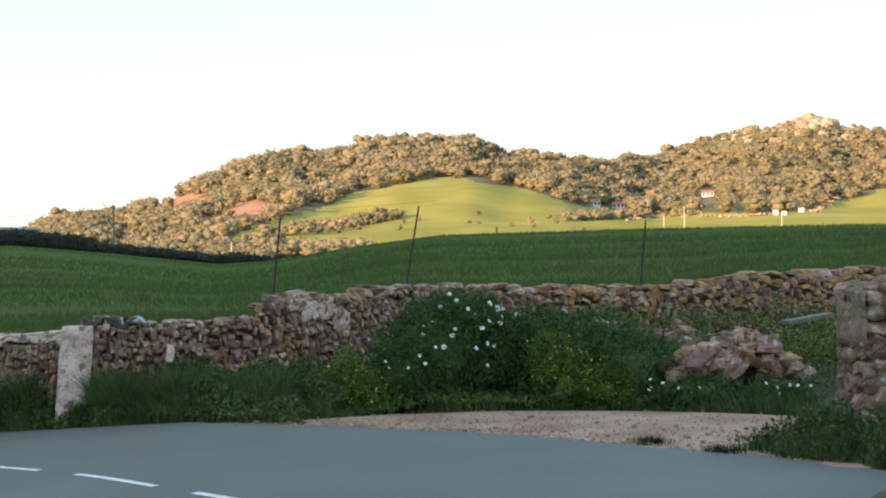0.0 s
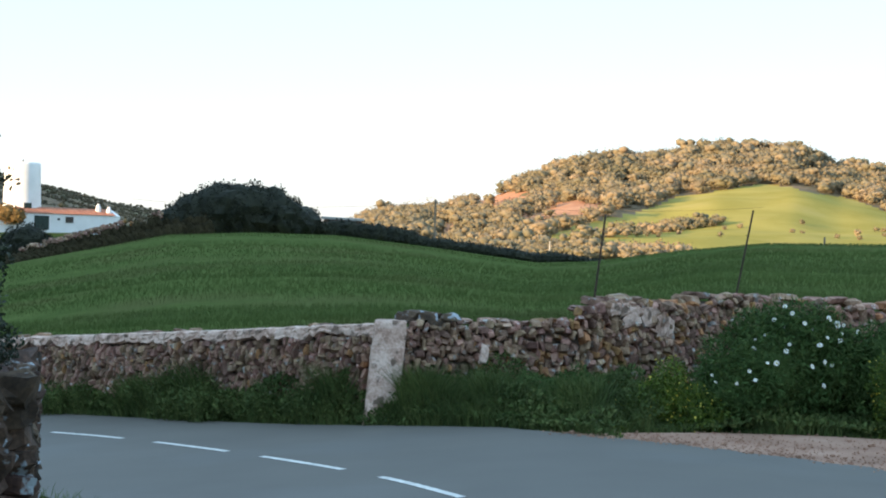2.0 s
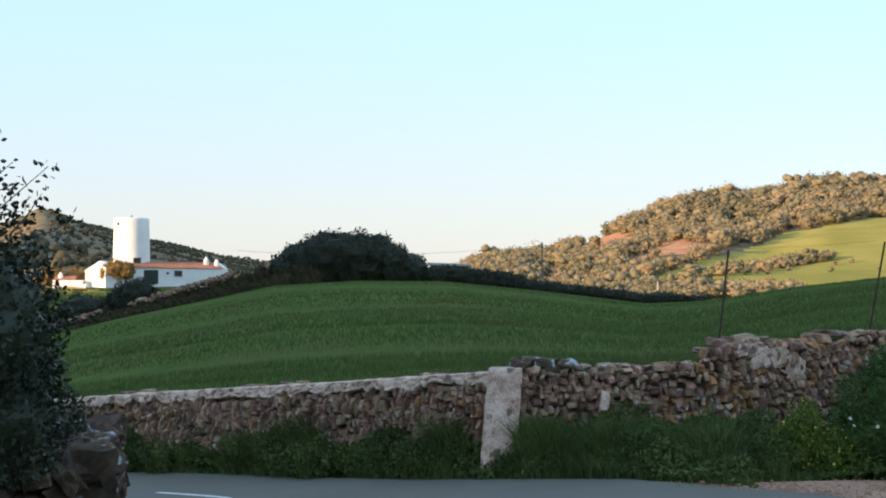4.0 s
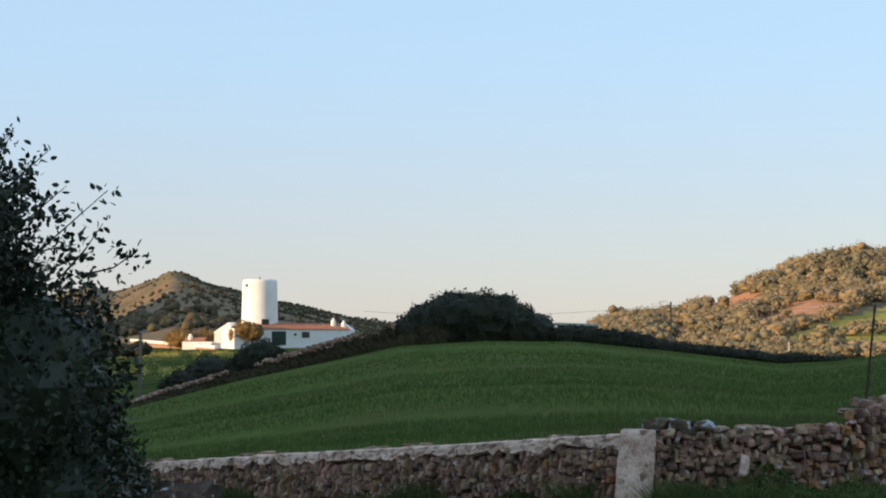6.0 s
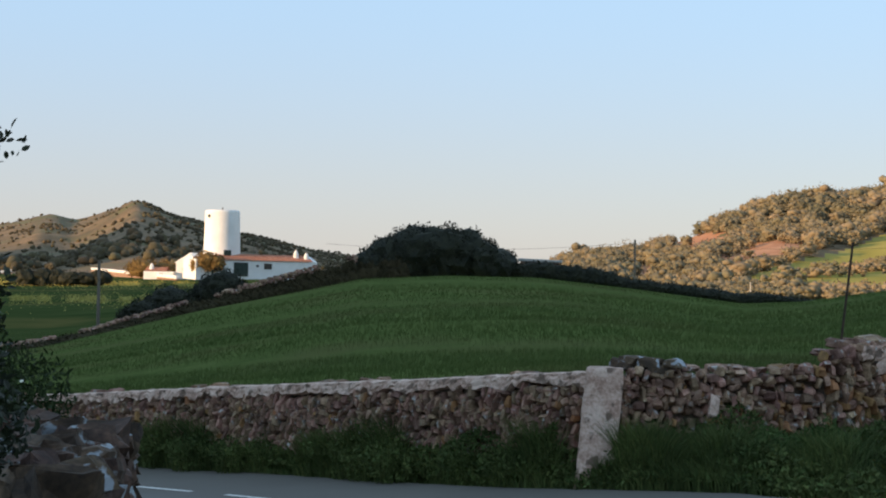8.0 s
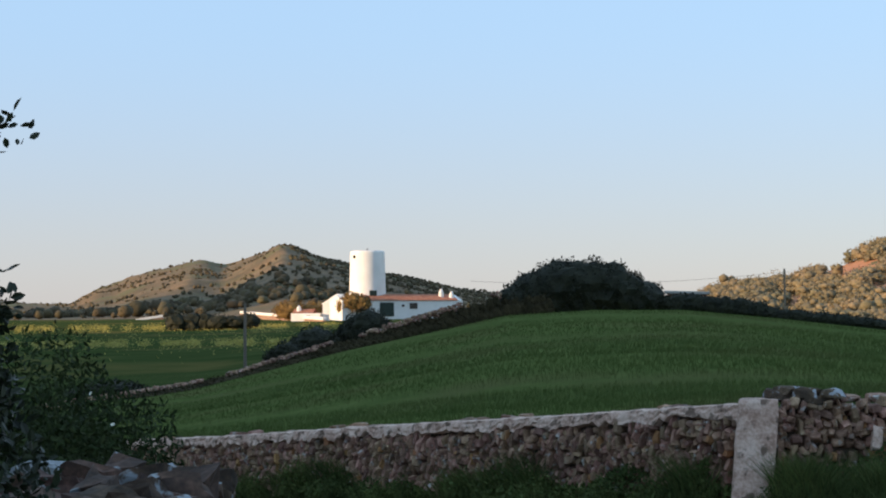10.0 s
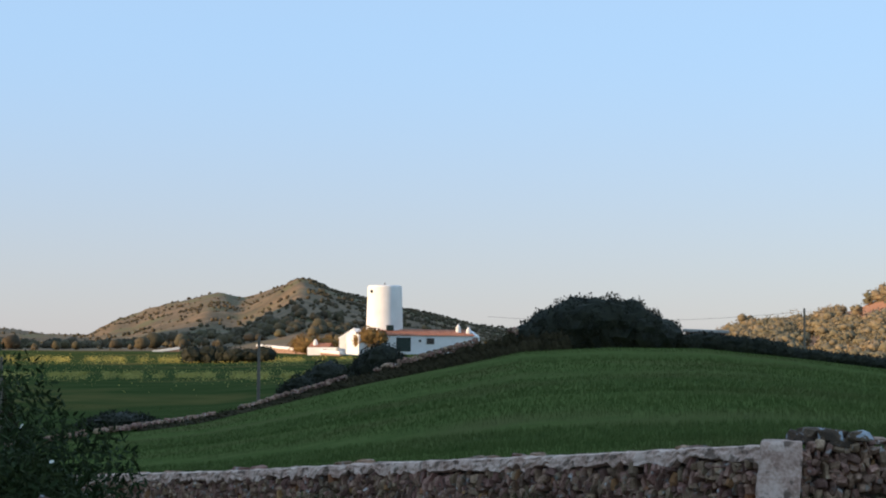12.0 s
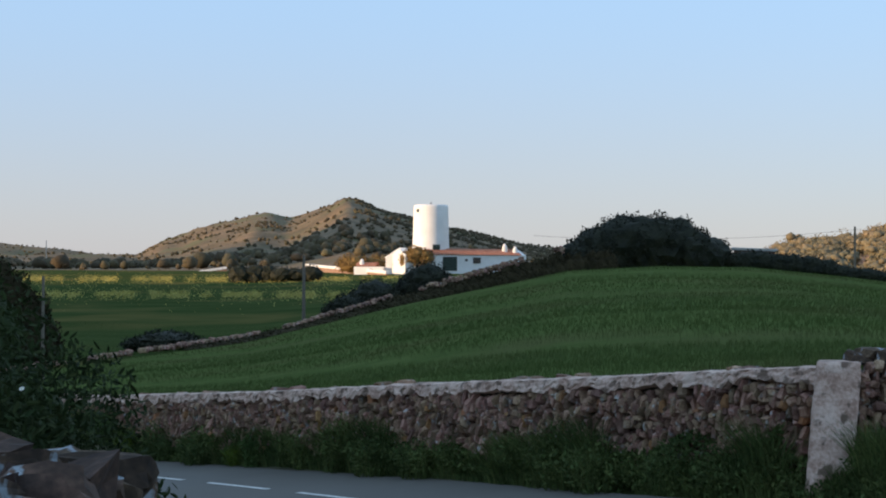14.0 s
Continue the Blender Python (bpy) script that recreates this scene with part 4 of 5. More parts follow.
# ---- grass of the field behind the wall ----
def field_grass(n, near, far, height, width, seed):
    r = np.random.default_rng(seed)
    az = r.uniform(-24, 34, n)
    rw = np.interp(az, _az, _wr)
    rad = rw + near + (far - near) * r.uniform(0, 1, n) ** 1.3
    x, y = HUB[0] + rad * np.sin(np.radians(az)), HUB[1] + rad * np.cos(np.radians(az))
    h = height * r.uniform(0.7, 1.15, n)
    return stuff("field_grass", blades(n, x, y, land_z(x, y) - 0.02, h, width, 0.5, seed), M["grass"], "young green cereal grass in the field", "grass")


field_grass(40000, 0.25, 9, 0.2, 0.012, 51)
field_grass(60000, 5, 34, 0.17, 0.02, 52)
field_grass(60000, 22, 88, 0.17, 0.04, 53)

# ---- gate wall by the pull-in ----
def stone_pier(name, pos, size, height, turn, n_faces, stones, mats, label, seed, big=(0.2, 0.42), core_mat=None, rows=0.2, proud=0.06, cop=(0.16, 0.36)):
    top = empty(name, pose(*pos, 0, 0, turn), label, "stone wall")
    bm = bmesh.new()
    part("core", box(bm, -size[0] / 2 + 0.1, size[0] / 2 - 0.1, -size[1] / 2 + 0.1, size[1] / 2 - 0.1, -0.3, height - 0.06, 0.05), core_mat or M["joint"], top)
    r = random.Random(seed)
    faces = [((-size[0] / 2, -size[1] / 2), (size[0] / 2, -size[1] / 2)), ((-size[0] / 2, size[1] / 2), (-size[0] / 2, -size[1] / 2)), ((size[0] / 2, -size[1] / 2), (size[0] / 2, size[1] / 2))]
    for (ax, ay), (bx, by) in faces[:n_faces]:
        d = Vector((bx - ax, by - ay))
        length = d.length
        d /= length
        z = 0.0
        while z < height:
            low = 2.2 if z < height - 0.75 and rows < 0.13 else 1.0
            h = rows * low * r.uniform(0.7, 1.3)
            s = r.uniform(-0.1, 0.05)
            while s < length:
                w = low * r.uniform(*big)
                q = min(s + w / 2, length)
                ob = part("stone", stones[r.randrange(len(stones))], None, top)
                ob.matrix_basis = placed(ax + d.x * q + d.y * proud, ay + d.y * q - d.x * proud, z + h / 2, w * 1.1, 0.3, h * r.uniform(0.9, 1.5), math.atan2(d.y, d.x) + r.uniform(-0.3, 0.3),
                                         r.uniform(-0.6, 0.6), r.uniform(-0.3, 0.3))
                s += w * 0.92
            z += h
    y = -size[1] / 2
    while y < size[1] / 2:
        dy = r.uniform(*cop) * 0.9
        x = -size[0] / 2 + r.uniform(-0.05, 0.1)
        while x < size[0] / 2:
            w = min(r.uniform(*cop), max(0.12, size[0] / 2 - x + 0.06))
            ob = part("coping_stone", stones[r.randrange(len(stones))], None, top)
            ob.matrix_basis = placed(x + w / 2, y + dy / 2, height + r.uniform(-0.06, 0.05), w * 1.15, dy * 1.25, cop[0] * r.uniform(0.9, 1.6), r.uniform(-0.4, 0.4), r.uniform(-0.2, 0.2), r.uniform(-0.2, 0.2))
            x += w
        y += dy
    return top


gate_stones = stone_meshes(M["stone"], "stone", ROUND_STONES)
stone_pier("gate_wall", (11.22, 17.5, 0.35), (3.2, 0.9), 1.68, -6, 2, gate_stones, None, "stout mortared rubble gate wall end on a grassy bank", 61, (0.12, 0.32), M["mortar"], 0.16, -0.03)
gate = bpy.data.objects["gate_wall"]
bm = bmesh.new()
bmesh.ops.create_grid(bm, x_segments=40, y_segments=16, size=0.5)
for v in bm.verts:
    q = Vector((v.co.x * 3.0, v.co.y * 0.78, 0))
    edge = max(0.0, -v.co.y - 0.25 + 0.3 * noise.noise(q * 2.3))
    v.co = Vector((q.x, -0.585 + 0.04 * noise.noise(q * 3) + 0.02 * noise.noise(q * 11) + 0.5 * edge, 1.3 + q.y + 0.05 * noise.noise(q * 2)))
part("render_coat", bm, M["mortar"], gate, "flaking tan lime render on the upper face")
bm = bmesh.new()
bmesh.ops.create_grid(bm, x_segments=16, y_segments=16, size=0.5)
for v in bm.verts:
    q = Vector((v.co.x * 0.86, v.co.y * 0.7, 0))
    edge = max(0.0, -v.co.y - 0.3 + 0.35 * noise.noise(q * 3.1))
    v.co = Vector((-1.735 + 0.04 * noise.noise(q * 4) + 0.02 * noise.noise(q * 12) + 0.5 * edge, -0.12 + q.x, 1.36 + q.y + 0.05 * noise.noise(q * 2)))
part("render_coat", bm, M["mortar"], gate, "flaking tan lime render on the end face")
bm = bmesh.new()
box(bm, -1.72, 1.6, -0.57, 0.5, 1.62, 1.7, 0.03)
bmesh.ops.subdivide_edges(bm, edges=bm.edges[:], cuts=5, use_grid_fill=True)
for v in bm.verts:
    v.co += Vector((noise.noise(v.co * 3), noise.noise(v.co * 3 + Vector((5, 0, 0))), noise.noise(v.co * 4 + Vector((0, 5, 0))) * 0.6)) * 0.05
part("capping", bm, M["mortar"], gate, "flat weathered mortar capping")
n = 14000
gx, gy = rng.uniform(8.2, 12.6, n), rng.uniform(14.4, 18.3, n)
keep = gx > 8.5 + 0.38 * (17.6 - gy) + 0.15 * np.sin(gy * 5)
gx, gy = gx[keep], gy[keep]
stuff("bank_grass", blades(len(gx), gx, gy, land_z(gx, gy) - 0.03, 0.3, 0.014, 0.6, 62), M["weeds"], "grass and weeds on the bank under the gate wall", "grass")
n = len(gx)
stuff("bank_foliage", leaves(np.stack([gx, gy, land_z(gx, gy) + rng.uniform(0, 0.3, n)], 1), 0.06, 0.5, 63), M["weeds"], "leafy weeds on the bank under the gate wall", "weeds")
for k, (x, y) in enumerate(((7.7, 19.45), (8.1, 18.2))):
    n = 260
    ax, ay = rng.normal(x, 0.1, n), rng.normal(y, 0.13, n)
    stuff("weed_tuft", blades(n, ax, ay, road_z(ax, ay), 0.1, 0.012, 0.9, 64 + k), M["ivy"], "small dark tuft of weeds at the asphalt edge", "weeds")

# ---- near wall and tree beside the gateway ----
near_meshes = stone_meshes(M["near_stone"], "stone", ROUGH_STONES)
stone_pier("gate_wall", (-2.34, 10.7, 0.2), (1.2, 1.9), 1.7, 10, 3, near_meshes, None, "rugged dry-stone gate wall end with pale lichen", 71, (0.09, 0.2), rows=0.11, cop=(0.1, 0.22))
bush("bush", [(-2.9, 13.1, 1.35, 0.5, 0.6, 0.8), (-3.3, 13.8, 1.45, 0.8, 0.8, 0.9), (-3.6, 12.6, 1.55, 0.7, 0.6, 0.8), (-3.0, 12.4, 1.45, 0.35, 0.4, 0.6), (-4.4, 13.4, 1.6, 0.9, 0.9, 0.9)], 64000, 0.044, M["ivy"],
     "wispy dark green weeds growing over the gate wall", "bush", 0.35, 73, 0.68)
for k, (x, y, z, sx, sy, sz, t, tl) in enumerate(((-2.3, 11.5, 1.93, 0.3, 0.26, 0.14, 0.3, 0.16), (-1.9, 11.35, 1.8, 0.2, 0.3, 0.16, 0.5, 0.5), (-1.62, 9.95, 1.88, 0.26, 0.3, 0.14, 0.2, 0.1), (-1.55, 10.05, 1.62, 0.2, 0.24, 0.16, -0.4, 0.4))):
    slab_top = empty("lichen_stone", placed(x, y, z, 1, 1, 1, t, tl), "pale lichen-covered stone lying on the gate wall", "stone")
    ob = part("block", mesh_of("block", *ROUND_STONES[k], [M["lichen"]]), None, slab_top)
    ob.scale = (sx, sy, sz)
wallflowers = empty("flower_patch", pose(-2.9, 12.2, 2.0), "small pale flowers among weeds on the wall", "flowers")
r = random.Random(9)
for k in range(14):
    ob = part("flower", DAISY, None, wallflowers)
    ob.matrix_basis = Matrix.LocRotScale((r.uniform(-0.9, 0.6), r.uniform(-0.4, 0.5), r.uniform(0.05, 0.5)), Euler((r.uniform(0.3, 1.4), 0, r.uniform(-1, 1))), (0.25, 0.25, 0.25))
n = 2600
vx, vy = rng.uniform(-3.2, -1.2, n), rng.uniform(12.5, 17.5, n)
keep = (vx < -1.0 - 0.42 * (vy - 12.5) + 0.2) & (vx > -1.6 - 0.42 * (vy - 11.0))
vx, vy = vx[keep], vy[keep]
stuff("verge_grass", blades(len(vx), vx, vy, land_z(vx, vy) - 0.03, 0.4, 0.012, 0.5, 74), M["grass"], "tall grass stalks at the foot of the gate wall", "grass")


pick = rng.integers(0, 150, 12000)
off = rng.uniform(0.02, 1.7, 12000)
px_, py_ = NEAR_EDGE[pick, 0] - SIDE[pick, 0] * off + rng.uniform(-0.15, 0.15, 12000), NEAR_EDGE[pick, 1] - SIDE[pick, 1] * off + rng.uniform(-0.15, 0.15, 12000)
ok = (py_ > 12.8) & (py_ < 26)
px_, py_ = px_[ok], py_[ok]
stuff("verge_grass", blades(len(px_), px_, py_, np.maximum(land_z(px_, py_), road_z(px_, py_)) - 0.03, 0.22, 0.012, 0.6, 78), M["grass"], "rough grass along the near edge of the road", "grass")


SIDE_LUMPS = [(1.12, 0.0, 1.92, 0.34, 0.4, 0.36), (1.14, 0.1, 1.62, 0.34, 0.4, 0.28), (0.7, 0.0, 1.6, 0.5, 0.4, 0.3), (0.85, 0.0, 2.25, 0.3, 0.35, 0.36)]


def near_tree():
    base = Vector((-2.75, 8.55, 0.6))
    top = empty("tree", pose(*base), "small dark evergreen tree with dense little leaves", "tree")
    r = random.Random(12)
    bm = bmesh.new()
    tube(bm, (0, 0, -0.2), (0.05, 0, 0.7), 0.09, 0.075, 10)
    part("trunk", bm, M["bark"], top)
    twigs, pts = bmesh.new(), []
    centre, rad = Vector((0.22, -0.1, 2.15)), Vector((1.3, 0.8, 0.86))
    out = lambda d, k: centre + Vector((d.x * rad.x, d.y * rad.y, d.z * rad.z)) * k
    for k in range(16):
        a, b = k * 2.4, r.uniform(-0.5, 1.2)
        d = Vector((math.cos(a) * math.cos(b), math.sin(a) * math.cos(b), math.sin(b)))
        end, start = out(d, r.uniform(0.6, 0.8)), Vector((0.05, 0, r.uniform(0.5, 0.75)))
        mid = (start + end) / 2 + Vector((r.uniform(-0.1, 0.1), r.uniform(-0.1, 0.1), 0.1))
        limb = bmesh.new()
        tube(limb, start, mid, 0.035, 0.022, 6)
        tube(limb, mid, end, 0.022, 0.01, 6)
        part("limb", limb, M["bark"], top)
    for k in range(1900):
        a, b = r.uniform(0, math.tau), math.asin(r.uniform(-0.95, 1))
        d = Vector((math.cos(a) * math.cos(b), math.sin(a) * math.cos(b), math.sin(b)))
        lumpy = 0.9 + 0.10 * math.sin(a * 3 + b * 4) + 0.07 * math.sin(a * 7 - b * 6)
        reach = lumpy * (r.random() ** 0.45)
        length = r.uniform(0.16, 0.3)
        if k % 60 == 0:
            reach, length = lumpy, 0.42
        start = out(d, reach) - d * length
        if start.z < 1.42 + 0.1 * math.sin(start.x * 9) and start.x > 0.2:
            continue
        way = (d + Vector((r.gauss(0, 0.5), r.gauss(0, 0.5), r.gauss(0.25, 0.4)))).normalized()
        bend = start + way * length * 0.5
        end = bend + (way + Vector((0, 0, r.uniform(-0.1, 0.5)))).normalized() * length * 0.5
        tube(twigs, start, bend, 0.0035, 0.0025, 4)
        tube(twigs, bend, end, 0.0025, 0.0012, 4)
        for i in range(46 if d.z < 0.6 else 38):
            t = r.random() ** 0.8
            q = start.lerp(bend, t * 2) if t < 0.5 else bend.lerp(end, t * 2 - 1)
            s = 0.05 * (1.1 - t) + 0.008
            pts.append((q.x + r.gauss(0, s), q.y + r.gauss(0, s), q.z + r.gauss(0, s)))
    for lump in ((0.1, 0.05, 1.95, 0.85, 0.5, 0.5), (0.65, -0.1, 2.0, 0.5, 0.4, 0.42), *SIDE_LUMPS):
        part("inner_foliage", lump_core(lump, 0.8, 7), M["dark_leaf"], top)
    tagged(part("twigwork", twigs, M["bark"], top), kind="stuff")
    pts = np.concatenate([np.array(pts), lump_points(24000, SIDE_LUMPS, 79, 0.75)])
    v, f = leaves(pts, 0.025, 0.6, 75)
    part("crown", mesh_of("crown", v, f, [M["dark_leaf"]]), None, top)


near_tree()


# ---- along the crest of the field ----
def at_bearing(az, rad):
    x, y = HUB[0] + rad * math.sin(radians(az)), HUB[1] + rad * math.cos(radians(az))
    return x, y, float(land_z(x, y)[0])


mound = []
for az, w, h in ((-5.6, 1.9, 2.6), (-4.9, 2.2, 3.7), (-4.1, 2.5, 4.3), (-3.3, 2.4, 4.1), (-2.6, 2.2, 4.0), (-2.0, 2.0, 3.2), (-1.4, 1.8, 2.4)):
    x, y, z = at_bearing(az, 119)
    mound.append((x, y, z + h * 0.42, w, 2.2, h * 0.56))
bush("bramble_mound", mound, 22000, 0.2, M["bramble"], "great dark rounded thicket on the crest of the field", "thicket", 0.5, 81, 0.93)
r = random.Random(31)
hedge_right, hedge_left = [], []
for k in range(58):
    az = -1.4 + k * 0.185
    x, y, z = at_bearing(az, 118.5)
    h = (1.3 if az < 2.5 else 0.85) * r.uniform(0.88, 1.08) * (1.0 if az < 7.5 else max(0.25, 1 - (az - 7.5) / 2.2))
    hedge_right.append((x, y, z + h * 0.36, 0.85, 0.7, h * 0.6))
bush("hedge", hedge_right, 15000, 0.17, M["bramble"], "low dark bramble hedge running down the field edge", "hedge", 0.5, 82, 0.9)
BANK = [(-25, 0.2), (-15, 0.35), (-11, 0.75), (-8.5, 1.2), (-6.5, 1.55), (-4, 1.5)]
for k in range(70):
    az = -4.6 - k * 0.2
    tall = float(knots(az, BANK))
    for j in range(2):
        x, y, z = at_bearing(az + r.uniform(-0.08, 0.08), float(knots(az, CREST_R)) - 0.2 - 0.8 * j)
        h = tall * r.uniform(0.8, 1.05) * (1.0 - 0.4 * j)
        hedge_left.append((x, y, z, 0.55, 0.5, h))
bush("hedge", hedge_left, 16000, 0.15, M["bracken"], "dark brown scrub along the tumbled field wall", "hedge", 0.5, 83, 0.85)
for az, rad, w, h, label in ((-10.7, 108, 1.35, 2.35, "dark round shrub on the field boundary"), (-11.1, 109, 1.2, 2.2, "dark round shrub on the field boundary"),
                             (-12.5, 108, 1.6, 2.0, "dark spreading shrub on the field boundary"), (-13.4, 106, 1.2, 1.4, "low dark shrub on the field boundary"),
                             (-19.3, 88, 1.7, 0.95, "low dark shrub by the tumbled wall")):
    x, y, z = at_bearing(az, rad)
    bush("shrub", [(x, y, z + h * 0.45, w, w, h * 0.6), (x + w * 0.6, y, z + h * 0.35, w * 0.7, w * 0.7, h * 0.45), (x - w * 0.7, y, z + h * 0.3, w * 0.7, w * 0.6, h * 0.4)], 3500, 0.17,
         M["bramble"], label, "shrub", 0.5, 84, 0.88)
for az, rad, w, top, label in ((-25.6, 74, 1.7, 3.7, "tall dark shrub at the end of the lower field"), (-24.4, 78, 1.3, 2.9, "dark brown shrub at the end of the lower field"),
                               (-23.6, 84, 1.0, 1.6, "low dark shrub at the end of the lower field")):
    x, y, z = at_bearing(az, rad)
    h = top - z
    bush("shrub", [(x, y, z + h * 0.55, w, w, h * 0.47), (x + w * 0.7, y, z + h * 0.3, w * 0.8, w, h * 0.36), (x - w * 0.7, y + 0.5, z + h * 0.4, w * 0.8, w, h * 0.42)], 6000, 0.16,
         M["bracken"] if w < 1.5 else M["ivy"], label, "shrub", 0.5, 88, 0.85)
# tumbled field walls: pale stones
row = []
for k in range(1300):
    az = r.uniform(-25, -6.2)
    rad = float(knots(az, CREST_R)) + r.uniform(-0.2, 0.5)
    x, y, z = at_bearing(az, rad)
    s = r.uniform(0.1, 0.27)
    if math.sin(az * 2.9) + math.sin(az * 1.3 + 1) < -0.9:
        continue
    row.append((r.randrange(12), placed(x, y, z + float(knots(az, BANK)) * r.uniform(0.75, 1.1), s * 1.3, s, s * 0.8, r.uniform(0, 3), r.uniform(-0.3, 0.3))))
stuff("tumbled_wall", joined(STONES, row), M["stone_mass"], "tumbled pale dry-stone wall along the crest of the field", "stone wall")
slab = empty("stone_slab", pose(*at_bearing(0.1, 120), 0, 2, 0), "pale flat slab roof of a low stone shed on the crest", "stone shed")
bm = bmesh.new()
part("slab", box(bm, -1.6, 1.6, -1, 1, 1.45, 1.65, 0.05), M["concrete"], slab)
bm = bmesh.new()
part("wall", box(bm, -1.4, 1.4, -0.8, 0.8, -0.3, 1.45, 0.05), M["stone_mass"], slab)


def utility_pole(x, y, height, radius, mat, label, arm=0.0):
    z = float(land_z(x, y)[0])
    top = empty("utility_pole", pose(x, y, z), label, "utility pole")
    bm = bmesh.new()
    tube(bm, (0, 0, -0.5), (0, 0, height), radius, radius * 0.75, 10)
    part("mast", bm, mat, top)
    if arm:
        bm = bmesh.new()
        part("crossarm", box(bm, -arm, arm, -0.05, 0.05, height - 0.35, height - 0.25, 0.01), mat, top)
        for s in (-0.9, 0, 0.9):
            bm = bmesh.new()
            tube(bm, (s * arm, 0, height - 0.25), (s * arm, 0, height - 0.1), 0.035, 0.02, 6)
            part("insulator", bm, M["dark_paint"], top)
    return top


zp = float(land_z(8.0, 140.0)[0])
utility_pole(8.0, 140.0, 6.35 - zp, 0.11, M["weathered_wood"], "dark wooden utility pole behind the hedge")
cables = empty("power_cable", pose(8.0, 140.0, 6.1), "thin dark cable sagging from the utility pole", "cable")
for end in ((-26.0, 6.0, -0.3), (30.0, 8.0, 0.6)):
    bm = bmesh.new()
    for k in range(12):
        p, q = [Vector((0, 0, 0)).lerp(Vector(end), t) - Vector((0, 0, 2.2 * t * (1 - t))) for t in (k / 12, (k + 1) / 12)]
        tube(bm, p, q, 0.011, 0.011, 5)
    part("span", bm, M["steel"], cables)
zp = float(land_z(-27.9, 109.0)[0])
utility_pole(-27.9, 109.0, 3.67 - zp, 0.12, M["weathered_wood"], "grey weathered post by the tumbled wall")
utility_pole(-23.6, 60.0, 3.6, 0.06, M["weathered_wood"], "thin wooden post beyond the field")
x, y, z = at_bearing(16.95, 116)
utility_pole(x, y, 1.0, 0.09, M["weathered_wood"], "short wooden fence post on the crest of the field")
for az, el, h in ((-23.9, 0.75, 11), (23.0, 1.75, 12), (22.3, 1.7, 9), (26.3, 1.75, 10), (7.3, 0.15, 5)):
    rad = 700 if az < 0 else (560 if az > 20 else 430)
    x, y, z = at_bearing(az, rad)
    utility_pole(x, y, h, 0.2, M["concrete"], "pale concrete utility pole among distant trees")


# ---- white mill tower and farmhouse ----
def opening(name, x, y, z, w, h, mat, parent, label):
    bm = bmesh.new()
    return part(name, box(bm, x - w / 2, x + w / 2, y - 0.12, y + 0.1, z, z + h, 0.02), mat, parent, label)


def mill_tower():
    z0 = 4.2
    top = empty("mill_tower", pose(-59.4, 314.5, z0), "tall whitewashed round stone mill tower", "tower")
    bm = bmesh.new()
    rings = []
    prof = [(3.55, -1), (3.5, 2), (3.42, 5), (3.34, 8), (3.28, 11.0), (3.2, 11.35), (3.0, 11.45), (2.8, 11.3), (0.3, 11.5)]
    for rr, zz in prof:
        rings.append([bm.verts.new((rr * math.cos(k * math.tau / 48), rr * math.sin(k * math.tau / 48), zz)) for k in range(48)])
    for i in range(len(rings) - 1):
        for k in range(48):
            bm.faces.new((rings[i][k], rings[i][(k + 1) % 48], rings[i + 1][(k + 1) % 48], rings[i + 1][k])).smooth = True
    bm.faces.new(rings[-1])
    part("wall", bm, M["whitewash"], top)
    for ang, zz, w, h, name in ((-126, 10.0, 0.3, 0.55, "window"), (-62, 1.9, 1.4, 2.0, "door")):
        a = radians(ang)
        bm = bmesh.new()
        box(bm, -w / 2, w / 2, -0.25, 0.12, 0, h, 0.03)
        ob = part(name, bm, M["dark_paint"], top, "dark opening in the white wall")
        ob.matrix_basis = Matrix.Translation((3.35 * math.cos(a), 3.35 * math.sin(a), zz)) @ Matrix.Rotation(a + math.pi / 2, 4, "Z")
    bm = bmesh.new()
    tube(bm, (0, 0, 11.4), (0, 0, 12.0), 0.14, 0.08, 8)
    part("finial", bm, M["steel"], top)


mill_tower()


def tiled_roof(bm, x0, x1, y0, y1, z0, z1, ridge=0.5, over=0.25):
    ym = y0 + (y1 - y0) * ridge
    n = int((x1 - x0) / 0.45)
    for (ya, za), (yb, zb) in (((y0 - over, z0), (ym, z1)), ((y1 + over, z0), (ym, z1))):
        rows = []
        for i in range(2 * n + 1):
            x = x0 - over + (x1 - x0 + 2 * over) * i / (2 * n)
            up = 0.09 if i % 2 else 0.0
            rows.append([bm.verts.new((x, ya, za + up)), bm.verts.new((x, (ya + yb) / 2, (za + zb) / 2 + up)), bm.verts.new((x, yb, zb + up))])
        for i in range(2 * n):
            for k in range(2):
                bm.faces.new((rows[i][k], rows[i + 1][k], rows[i + 1][k + 1], rows[i][k + 1]))
    return bm


def gable(bm, x0, x1, y0, y1, z0, z1, zr, axis="x"):
    """Walls with a gable at both ends; axis: the way the ridge runs."""
    if axis == "x":
        prof = [(y0, z0), (y1, z0), (y1, z1), ((y0 + y1) / 2, zr), (y0, z1)]
        rows = [[bm.verts.new((x, p, q)) for p, q in prof] for x in (x0, x1)]
    else:
        prof = [(x0, z0), (x1, z0), (x1, z1), ((x0 + x1) / 2, zr), (x0, z1)]
        rows = [[bm.verts.new((p, y, q)) for p, q in prof] for y in (y0, y1)]
    for k in range(5):
        bm.faces.new((rows[0][k], rows[0][(k + 1) % 5], rows[1][(k + 1) % 5], rows[1][k]))
    bm.faces.new(rows[0])
    bm.faces.new(rows[1])
    return bm


